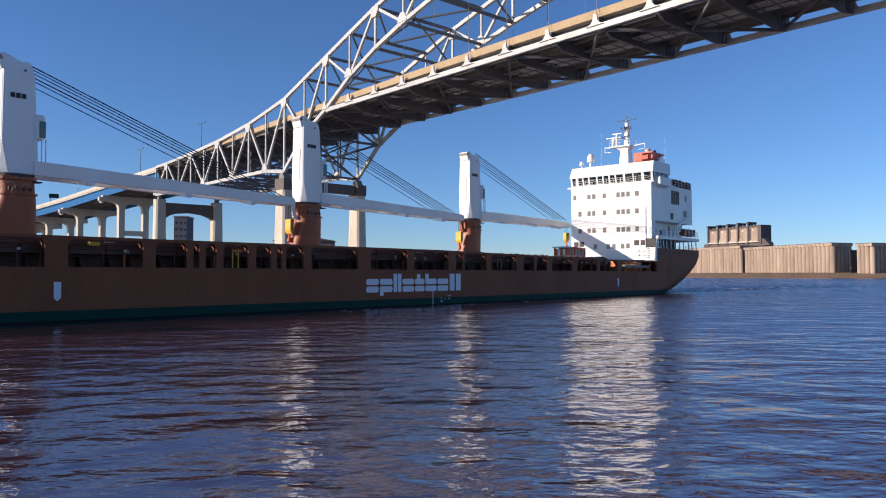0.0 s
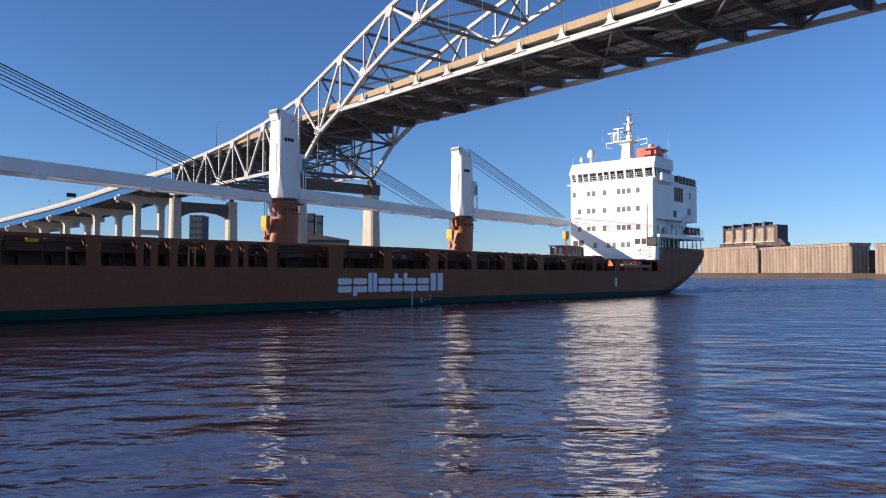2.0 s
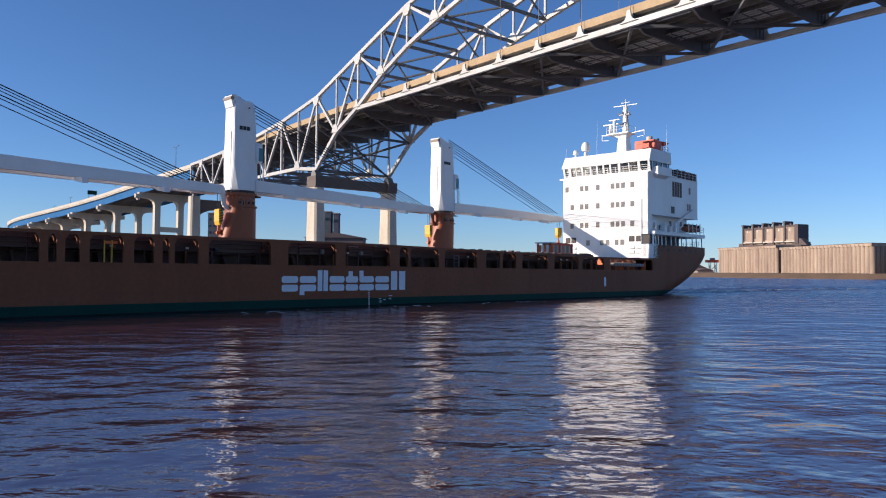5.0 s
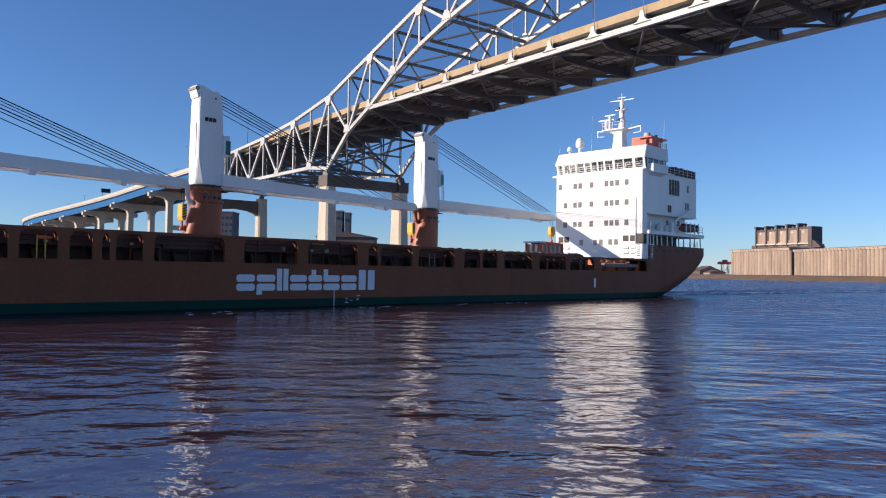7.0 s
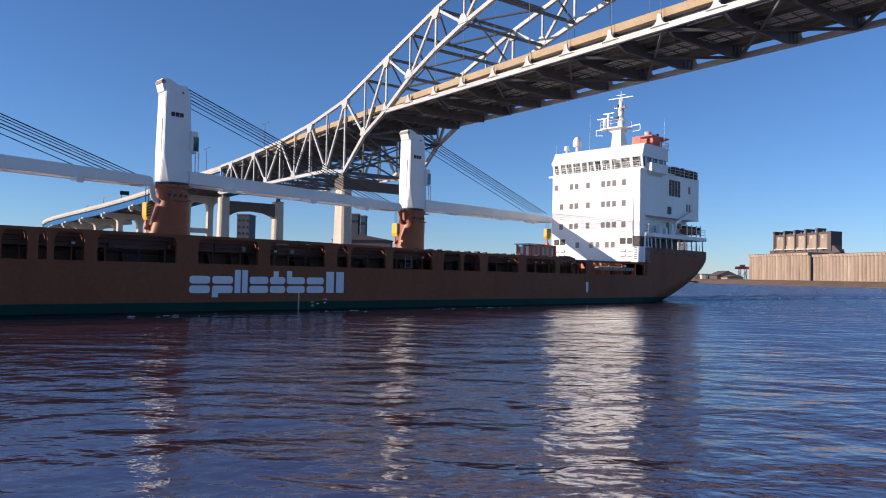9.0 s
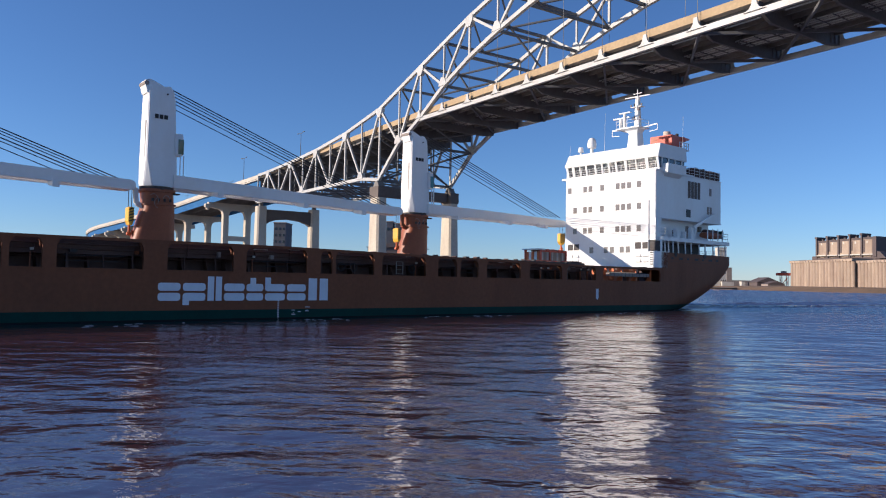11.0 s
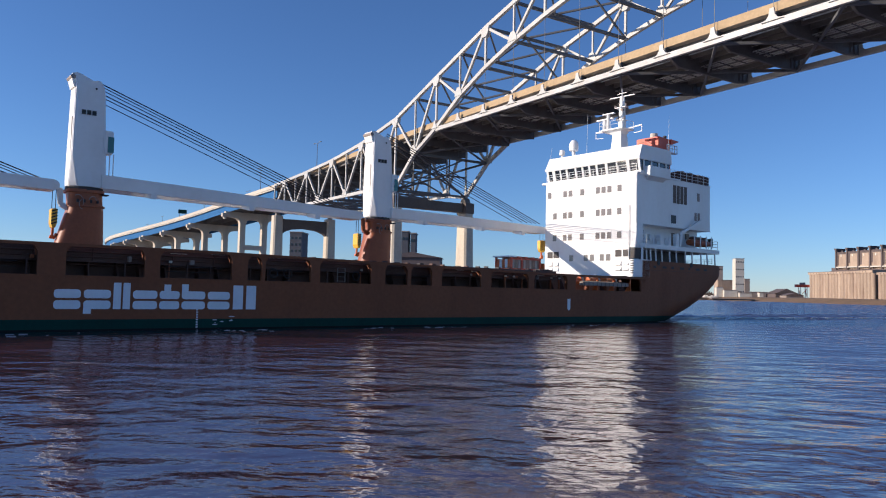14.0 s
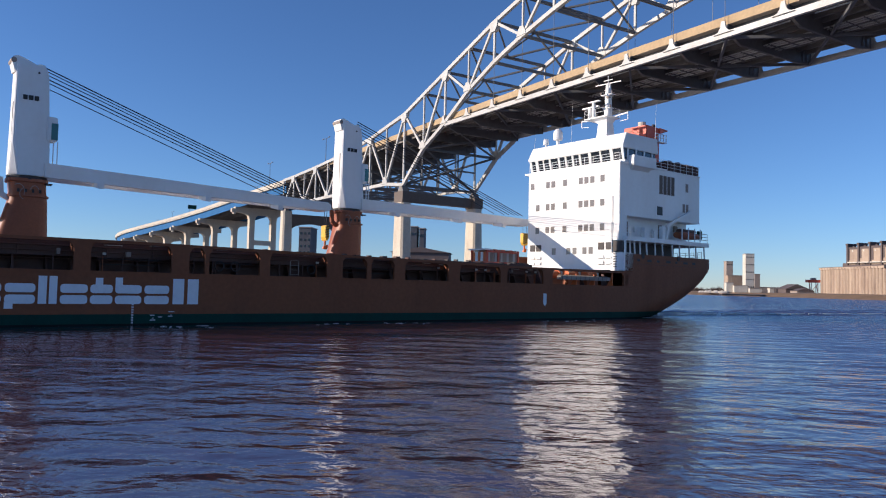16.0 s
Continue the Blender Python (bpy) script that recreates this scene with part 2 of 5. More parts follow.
# ---- water ----
def water_sheet():
    b = Build()
    b.add([(-4000, -4000, 0), (4000, -4000, 0), (4000, 4000, 0), (-4000, 4000, 0)], [(0, 1, 2, 3)])
    ob = part("water", b, WATER)
    return tagged(ob, "dark blue rippled harbour water", "water", kind="structure")


water = water_sheet()

# ---- bridge ----
AXIS = radians(127.2)
ALONG = Vector((math.cos(AXIS), math.sin(AXIS), 0))
ACROSS = Vector((math.sin(AXIS), -math.cos(AXIS), 0))
NEAR, WIDTH = 81.0, 19.5
MID, PANEL = 51.5, 8.38


def at(s, c, z):
    """A place on the bridge: station, distance behind the near truss, height."""
    return ALONG * s + ACROSS * (NEAR + c) + Vector((0, 0, z))


TOP = ((0, 61.0), (8, 60.9), (25, 59.9), (42, 57.3), (58.7, 52.9), (75.4, 47.3), (92.2, 41.6), (109, 38.6), (125.7, 36.8), (142.5, 35.75), (159.2, 35.0), (168, 34.8))
LOW = ((0, 54.8), (16.8, 54.1), (25.1, 53.3), (33.5, 52), (41.9, 50.2), (50.3, 48), (58.7, 45.2), (67, 41.6), (75.4, 36.6), (83.8, 32.6), (92.2, 25.6), (100.6, 26.6), (168, 26.6))


def on(curve, q):
    q = abs(q)
    for (a, za), (b, zb) in zip(curve, curve[1:]):
        if q <= b:
            return za + (zb - za) * (q - a) / (b - a)
    return curve[-1][1]


def deck_z(q):
    return 39.1 - 1.35e-4 * q * q


def bridge():
    br = thing("truss_bridge", "long grey steel arched truss road bridge on concrete piers", "bridge")
    n_half = 11

    def member(name, a, b, w, t, mat=BRIDGE_WHITE):
        return part(name, Build().beam(a, b, w, t, ACROSS), mat, br)

    for c in (0, WIDTH):
        for k in range(-20, 21):
            q = k * PANEL
            s = MID + q
            if k < 20:
                q2 = q + PANEL
                member("top_chord", at(s, c, on(TOP, q)), at(s + PANEL, c, on(TOP, q2)), 0.75, 0.6)
                member("bottom_chord", at(s, c, on(LOW, q)), at(s + PANEL, c, on(LOW, q2)), 0.75, 0.65)
            even = (abs(k) - n_half) % 2 == 0
            member("vertical", at(s, c, on(LOW, q)), at(s, c, on(TOP, q)), 0.45 if even else 0.32, 0.35)
            if even:
                for j in (-1, 1):
                    if abs(k + j) <= 20:
                        member("diagonal", at(s, c, on(TOP, q)), at(s + j * PANEL, c, on(LOW, q + j * PANEL)), 0.5, 0.45)
            # gusset plates
            z = on(TOP, q) if even else on(LOW, q)
            part("gusset", Build().prism([(-1.3, 0.1), (1.3, -0.25), (1.15, -0.9), (0.5, -1.9), (-0.5, -1.9), (-1.15, -0.9)] if even else [(-1.3, 0.0), (1.3, 0.0), (1.1, 0.8), (0.45, 1.7), (-0.45, 1.7), (-1.1, 0.8)], (-0.42, 0.42), lambda a, b, e, s=s, z=z, c=c: at(s + a, c + e, z + b)), BRIDGE_WHITE, br)
    # deck ties, hangers and brackets of the arched span
    for c in (0, WIDTH):
        for k in range(-9, 9):
            member("tie_girder", at(MID + k * PANEL, c, 36.4), at(MID + (k + 1) * PANEL, c, 36.4), 0.8, 0.5)
        for k in range(-9, 10):
            s, q = MID + k * PANEL, k * PANEL
            if abs(k) < 9:
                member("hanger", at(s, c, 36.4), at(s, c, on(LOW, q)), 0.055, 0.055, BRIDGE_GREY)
            face = c - 0.35 if c == 0 else c + 0.35
            part("bracket", Build().prism([(-1.5, 36.6), (1.5, 36.6), (0.75, 36.85), (0.42, 37.3), (0.26, 38.15), (-0.26, 38.15), (-0.42, 37.3), (-0.75, 36.85)], (face - 0.12, face + 0.12), lambda a, b, e, s=s: at(s + a, e, b)), BRIDGE_WHITE, br)
    # floor
    for k in range(-20, 21):
        s, q = MID + k * PANEL, k * PANEL
        zt = deck_z(q) - 1.2
        low = zt - 1.9
        for c in (WIDTH - 0.6, WIDTH - 1.6, WIDTH - 2.6):
            part("stiffener", Build().beam(at(s - 0.26, c, low + 0.05), at(s - 0.26, c, zt - 0.1), 0.12, 0.16), BRIDGE_GREY, br)
        part("floor_beam", Build().prism([(0.4, zt - 0.9), (3.0, low - 0.3), (WIDTH - 3.0, low - 0.3), (WIDTH - 0.4, low + 0.15), (WIDTH - 0.4, zt), (0.4, zt)], (-0.2, 0.2), lambda a, b, e, s=s: at(s + e, a, b)), SHADED_STEEL, br)
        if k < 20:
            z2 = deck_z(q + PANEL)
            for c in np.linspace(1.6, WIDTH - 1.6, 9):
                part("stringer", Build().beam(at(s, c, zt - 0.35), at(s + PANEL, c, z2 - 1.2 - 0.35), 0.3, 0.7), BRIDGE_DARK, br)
            part("deck_slab", Build().beam(at(s, WIDTH / 2, zt + 0.14), at(s + PANEL, WIDTH / 2, z2 - 1.2 + 0.14), WIDTH - 1.0, 0.28), CONCRETE, br)
            for c in (0.55, WIDTH - 0.55):
                part("parapet", Build().beam(at(s, c, zt + 0.6), at(s + PANEL, c, z2 - 1.2 + 0.6), 0.3, 1.15), PARAPET, br)
            # lateral bracing under the floor
            if abs(k + 0.5) < 9:
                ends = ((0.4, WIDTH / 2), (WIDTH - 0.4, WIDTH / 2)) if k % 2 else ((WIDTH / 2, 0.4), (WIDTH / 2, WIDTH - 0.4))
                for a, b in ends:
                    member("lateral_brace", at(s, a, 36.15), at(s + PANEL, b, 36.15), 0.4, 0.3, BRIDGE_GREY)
                member("inspection_rail", at(s + 1.2, 3.0, 36.85), at(s + 6.4, 3.0, 36.85), 0.14, 0.14, BRIDGE_WHITE)
                for c in (8.0, 8.7, 9.4, 10.6, 11.3):
                    member("utility_pipe", at(s, c, 36.55), at(s + PANEL, c, 36.55), 0.16, 0.16, BRIDGE_WHITE)
                for j in range(4):
                    member("pipe_hanger", at(s + 1 + 2.1 * j, 7.7, 36.45), at(s + 1 + 2.1 * j, 11.6, 36.45), 0.12, 0.1, BRIDGE_GREY)
            else:
                for a, b in ((0.4, WIDTH - 0.4), (WIDTH - 0.4, 0.4)):
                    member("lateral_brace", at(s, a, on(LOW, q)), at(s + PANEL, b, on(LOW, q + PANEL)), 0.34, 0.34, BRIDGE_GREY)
            # top laterals over the roadway
            if abs(k + 0.5) < 11:
                for a, b in ((0.4, WIDTH / 2), (WIDTH - 0.4, WIDTH / 2)):
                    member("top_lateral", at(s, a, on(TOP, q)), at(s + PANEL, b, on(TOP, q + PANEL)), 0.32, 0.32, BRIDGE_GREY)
    for k in range(-19, 20):
        s, q = MID + k * PANEL, k * PANEL
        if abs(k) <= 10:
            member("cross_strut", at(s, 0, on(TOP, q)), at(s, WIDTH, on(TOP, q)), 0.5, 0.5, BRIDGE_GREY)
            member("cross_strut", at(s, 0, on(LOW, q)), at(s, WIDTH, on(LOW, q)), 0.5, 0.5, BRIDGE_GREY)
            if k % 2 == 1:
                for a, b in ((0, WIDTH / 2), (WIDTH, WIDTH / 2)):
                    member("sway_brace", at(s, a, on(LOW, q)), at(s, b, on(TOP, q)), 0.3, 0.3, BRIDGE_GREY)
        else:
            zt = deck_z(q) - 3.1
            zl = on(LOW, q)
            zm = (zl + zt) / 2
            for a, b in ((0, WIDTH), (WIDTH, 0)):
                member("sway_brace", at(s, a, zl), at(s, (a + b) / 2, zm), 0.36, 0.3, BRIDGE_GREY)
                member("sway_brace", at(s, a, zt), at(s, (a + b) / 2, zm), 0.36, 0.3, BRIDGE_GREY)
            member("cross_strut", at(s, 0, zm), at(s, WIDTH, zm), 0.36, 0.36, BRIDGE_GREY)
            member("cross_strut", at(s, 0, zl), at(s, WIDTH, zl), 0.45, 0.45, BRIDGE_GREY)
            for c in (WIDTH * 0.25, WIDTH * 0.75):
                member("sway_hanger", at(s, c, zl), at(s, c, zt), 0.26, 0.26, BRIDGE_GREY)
    return br


bridge()


def river_pier(s, name, label):
    """Two tapered square columns with a tie wall."""
    p = thing(name, label, "bridge pier", "bridge piers")
    for c in (0, WIDTH):
        rings = []
        for z, a, w in ((-3, 2.45, 1.45), (3.0, 2.3, 1.4), (21.5, 1.85, 1.2)):
            k = 0.4
            ring = [(-a, -w + k), (-a + k, -w), (a - k, -w), (a, -w + k), (a, w - k), (a - k, w), (-a + k, w), (-a, w - k)]
            rings.append([at(s + i, c + j, z) for i, j in ring])
        part("column", Build().loft(rings), CONCRETE, p)
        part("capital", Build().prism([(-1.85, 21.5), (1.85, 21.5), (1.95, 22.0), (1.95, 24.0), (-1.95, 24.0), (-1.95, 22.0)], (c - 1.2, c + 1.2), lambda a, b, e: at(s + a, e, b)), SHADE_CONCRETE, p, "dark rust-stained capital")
        part("bearing", Build().prism([(-1.3, 24.0), (1.3, 24.0), (0.5, 25.3), (-0.5, 25.3)], (c - 0.7, c + 0.7), lambda a, b, e: at(s + a, e, b)), BRIDGE_DARK, p)
    # the tie wall's shade is put into its dark colour
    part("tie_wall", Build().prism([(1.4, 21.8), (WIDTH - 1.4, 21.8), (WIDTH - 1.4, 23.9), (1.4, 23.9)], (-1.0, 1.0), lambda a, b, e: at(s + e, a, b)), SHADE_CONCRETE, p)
    return p


for q in (-92.2, 92.2):
    river_pier(MID + q, "river_pier", "tall tapered concrete bridge pier with two columns")


def portal(origin, across, width, top, name="approach_pier", col=2.0, inset=6.0, strut=False):
    """A concrete bent: two columns that flare into a cap beam with overhanging ends."""
    p = thing(name, "concrete two-column pier with haunched cap beam", "bridge pier", "approach piers")
    o, ac = Vector(origin), Vector(across).normalized()
    al = Vector((-ac.y, ac.x, 0))

    def pl(a, b, e):
        return o + ac * a + al * e + Vector((0, 0, b))

    h, r = col / 2, width - inset
    under = [(-0.4, top + 0.2), (-0.4, top - 1.5), (0.9, top - 1.6), (inset - h - 1.1, top - 2.1), (inset - h - 0.35, top - 2.7), (inset - h, top - 3.9), (inset + h, top - 3.9), (inset + h + 0.5, top - 2.8), (inset + h + 1.5, top - 2.2)]
    out = under + [(width - a, b) for a, b in reversed(under)]
    part("cap_beam", Build().prism(out, (-0.95, 0.95), pl), CONCRETE, p)
    for c in (inset, r):
        part("column", Build().prism([(c - h, -2), (c + h, -2), (c + h, top - 3.0), (c - h, top - 3.0)], (-0.9, 0.9), pl), CONCRETE, p)
    part("bearing_shelf", Build().prism([(-1.5, top - 0.4), (-0.1, top - 0.4), (-0.1, top - 2.4), (-0.8, top - 2.4), (-1.0, top - 1.7), (-1.5, top - 1.7)], (-0.7, 0.7), pl), CONCRETE, p)
    if strut:
        part("low_strut", Build().prism([(inset + h, 16.3), (r - h, 16.3), (r - h, 18.0), (inset + h, 18.0)], (-0.7, 0.7), pl), CONCRETE, p)
    return p


def end_pier(s):
    """Two stout chamfered columns with a lower arched tie beam between them."""
    p = thing("end_pier", "stout two-column concrete pier with an arched tie beam", "bridge pier", "approach piers")
    for c in (0.9, WIDTH - 0.9):
        rings = []
        for z, a, w in ((-2, 1.7, 1.75), (12, 1.6, 1.6), (23.4, 1.5, 1.45), (25.3, 1.5, 1.45)):
            k = 0.45
            ring = [(-a, -w + k), (-a + k, -w), (a - k, -w), (a, -w + k), (a, w - k), (a - k, w), (-a + k, w), (-a, w - k)]
            rings.append([at(s + i, c + j, z) for i, j in ring])
        part("column", Build().loft(rings), CONCRETE, p)
        part("bearing", Build().prism([(-0.8, 25.3), (0.8, 25.3), (0.4, 26.3), (-0.4, 26.3)], (c - 0.5, c + 0.5), lambda a, b, e: at(s + a, e, b)), BRIDGE_DARK, p)
    w0, w1 = 2.2, WIDTH - 2.2
    arch = [(w0, 24.4), (w0, 19.6), (w0 + 1.2, 20.5), (w0 + 3.4, 21.3), ((w0 + w1) / 2, 21.7), (w1 - 3.4, 21.3), (w1 - 1.2, 20.5), (w1, 19.6), (w1, 24.4)]
    # shade from the deck is painted into the beam's concrete
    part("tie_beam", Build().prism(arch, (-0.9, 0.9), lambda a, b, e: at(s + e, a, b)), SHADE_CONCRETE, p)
    return p


end_pier(218.6)
end_pier(MID - 167)

# approach viaduct: near edge of its deck, as places and parapet heights
e0 = at(219, 0, 0)
PATH = [(e0.x, e0.y, 35.0), (-99, 259, 33.0), (-118, 279, 31.2), (-140, 300, 29.2), (-163, 321, 27.4), (-182, 340, 26.0), (-196, 360, 24.8), (-205, 384, 23.6), (-210, 412, 22.4), (-210, 450, 21.0)]


def viaduct():
    v = thing("approach_viaduct", "curved concrete and blue steel approach viaduct", "viaduct")
    pts = [Vector(q) for q in PATH]
    fine = []
    for i in range(len(pts) - 1):
        a, b, c, d = pts[max(i - 1, 0)], pts[i], pts[i + 1], pts[min(i + 2, len(pts) - 1)]
        for k in range(6):
            t = k / 6
            fine.append(0.5 * ((2 * b) + (c - a) * t + (2 * a - 5 * b + 4 * c - d) * t * t + (3 * b - a - 3 * c + d) * t ** 3))
    fine.append(pts[-1])
    frames = []
    for i, q in enumerate(fine):
        d = fine[min(i + 1, len(fine) - 1)] - fine[max(i - 1, 0)]
        d.z = 0
        d.normalize()
        frames.append((q, Vector((d.y, -d.x, 0))))
    W = 20.3

    def strip(profile):
        return Build().loft([[q + ac * c + Vector((0, 0, z)) for c, z in profile] for q, ac in frames])

    part("deck_slab", strip([(0, -1.1), (W, -1.1), (W, -1.5), (0, -1.5)]), PARAPET_PALE, v)
    for c in (0, W - 0.4):
        part("parapet", strip([(c - 0.15, 0), (c + 0.3, 0), (c + 0.3, -0.8), (c + 0.05, -0.85), (c + 0.05, -1.1), (c - 0.15, -1.1)]), PARAPET_PALE, v)
    # inner girders get a dark colour in place of the shade on blue paint
    for c in (0.7, 5.4, 10.1, 14.8, W - 0.95):
        part("girder", strip([(c, -1.5), (c + 0.25, -1.5), (c + 0.25, -4.0), (c, -4.0)]), BRIDGE_BLUE if c < 1 or c > 18 else SHADED_STEEL, v)
    return frames, W


VIADUCT, VIA_W = viaduct()
for j, u in enumerate((-0.372, -0.4225, -0.460, -0.4897, -0.513, -0.531, -0.543)):
    for (q, ac), (q2, _) in zip(VIADUCT, VIADUCT[1:]):
        u1, u2 = q.x / q.y, q2.x / q2.y
        if u2 <= u < u1:
            m = q.lerp(q2, (u1 - u) / (u1 - u2))
            portal((m.x, m.y, 0), ac, VIA_W, m.z - 4.0, strut=j == 0)
            break


def street_lamp(place, h=10.5):
    """A tall steel pole with two short arms."""
    o = Vector(place)
    t = thing("street_lamp", "thin grey steel street lamp on the bridge deck", "street lamp", "bridge lamps")
    part("pole", Build().cyl(o, o + Vector((0, 0, h)), 0.11, 6, 0.06), BRIDGE_GREY, t)
    for s in (-1, 1):
        part("arm", Build().cyl(o + Vector((0, 0, h - 0.2)), o + ALONG * 1.9 * s + Vector((0, 0, h + 0.1)), 0.06, 5), BRIDGE_GREY, t)
        part("lamp_head", Build().beam(o + ALONG * 1.6 * s + Vector((0, 0, h + 0.05)), o + ALONG * 2.4 * s + Vector((0, 0, h + 0.05)), 0.3, 0.16), BRIDGE_GREY, t)


street_lamp(at(190, 1.1, deck_z(190 - MID) - 0.9), 8.0)
for i in (10, 18, 27, 36):
    q, ac = VIADUCT[i]
    street_lamp(q + ac * (VIA_W - 0.8) - Vector((0, 0, 1.1)))
q, ac = VIADUCT[2]
street_lamp(q + ac * 0.7 - Vector((0, 0, 1.1)), 8.5)


def road_sign(place, w, hgt):
    o = Vector(place)
    t = thing("road_sign", "dark green road sign on the viaduct", "sign", "road signs")
    for s in (-0.35, 0.35):
        part("post", Build().beam(o + ACROSS * w * s, o + ACROSS * w * s + Vector((0, 0, 3.2)), 0.15, 0.15), BRIDGE_GREY, t)
    part("panel", Build().beam(o + Vector((0, 0, 3.2)), o + Vector((0, 0, 3.2 + hgt)), 0.12, w, ACROSS), HULL_TEAL, t)


q, ac = VIADUCT[15]
road_sign(q + ac * 3 - Vector((0, 0, 1.1)), 3.4, 1.6)


# ---- far shore ----
def land(name, outline, top, label):
    b = Build()
    pts = [Vector((x, y, 0)) for x, y in outline]
    mid = sum(pts, Vector()) / len(pts)
    rings = []
    for shrink, z in ((0, -1.5), (0, 0.15), (5, 1.0), (18, top * 0.8), (60, top)):
        rings.append([p + (mid - p).normalized() * shrink + Vector((0, 0, z)) for p in pts])
    b.loft(rings)
    return tagged(part(name, b, SHORE), label, "shore", kind="structure")


land("ground_east", [(150, 1080), (230, 1000), (282, 905), (300, 760), (318, 690), (372, 596), (420, 545), (560, 470), (1600, 420), (3500, 3500), (150, 3500)], 5.0, "brown bare shore with dead grass")
land("ground_west", [(-2500, 330), (-330, 330), (-120, 470), (90, 520), (120, 900), (100, 3400), (-2500, 3400)], 1.6, "low far bank behind the bridge")

SIL = Vector((-0.155, 0.988, 0)).normalized()
SIDE = Vector((0.988, 0.155, 0)).normalized()


def silo_block(origin, length, depth, height, n, name, label):
    """Concrete grain bins: a row of round fronts, cap band and gallery roof."""
    t = thing(name, label, "grain elevator", "grain elevators")
    o = Vector(origin)
    r = length / n / 2
    for j in range(n):
        c = o + SIL * (r * (2 * j + 1)) + SIDE * r
        part("silo", Build().cyl(c + Vector((0, 0, 0.5)), c + Vector((0, 0, height - 2.4)), r, 16), ELEVATOR, t)
    m = max(round(depth / (2 * r)), 2)
    step = (depth - 1.2) / m
    for j in range(m):
        c = o + SIL * (-4.4 + step / 2 + 4.0 * j / m) + SIDE * (0.8 + step * (j + 0.5))
        part("silo", Build().cyl(c + Vector((0, 0, 0.5)), c + Vector((0, 0, height - 2.4)), step / 2, 16), ELEVATOR, t)

    def pl(a, b, e):
        return o + SIL * a + SIDE * b + Vector((0, 0, e))

    part("bin_core", Build().prism([(-2.6, r), (length - r, r), (length - r, depth), (1.4, depth)], (0.4, height - 2.5), pl), ELEVATOR, t)
    part("cap_band", Build().prism([(-4.8, -0.3), (length + 0.3, -0.3), (length + 0.3, depth), (-0.6, depth)], (height - 2.4, height), pl), ELEVATOR, t)
    part("roof_edge", Build().prism([(-5.0, -0.6), (length + 0.6, -0.6), (length + 0.6, depth + 0.3), (-0.8, depth + 0.3)], (height, height + 0.35), pl), ELEVATOR_GREY, t)
    for j in range(1, n):
        part("vent", Build().prism([(j * 2 * r - 0.5, -0.5), (j * 2 * r + 0.5, -0.5), (j * 2 * r + 0.5, 0), (j * 2 * r - 0.5, 0)], (height - 1.8, height - 0.8), pl), ELEVATOR_GREY, t)
    return t


ANNEX = Vector((400, 640, 1.2))
silo_block(ANNEX, 122, 26, 30.5, 24, "grain_elevator", "tan concrete grain elevator with round bins")
silo_block(ANNEX + SIL * 133, 106, 26, 33.0, 20, "grain_elevator", "tan concrete grain elevator with taller cap band")
silo_block(Vector((403.4, 590, 1.2)), 13, 60, 28.2, 3, "grain_elevator", "tan concrete grain elevator at the water's edge")


def transfer_house():
    t = thing("transfer_house", "dark steel transfer house between the grain elevators", "building")
    part("wall", Build().prism([(407, 619), (418, 623.4), (421, 631), (412.5, 628)], (1.0, 24.5), lambda a, b, e: (a, b, e)), ELEVATOR_GREY, t)
    part("roof", Build().prism([(406.6, 618.6), (418.4, 623.2), (421.4, 631.4), (412.2, 628.4)], (24.5, 24.9), lambda a, b, e: (a, b, e)), FAR_GREY, t)
    part("walkway", Build().beam((407, 618.4, 9.0), (420, 622, 9.0), 1.0, 0.4), FAR_GREY, t)


transfer_house()


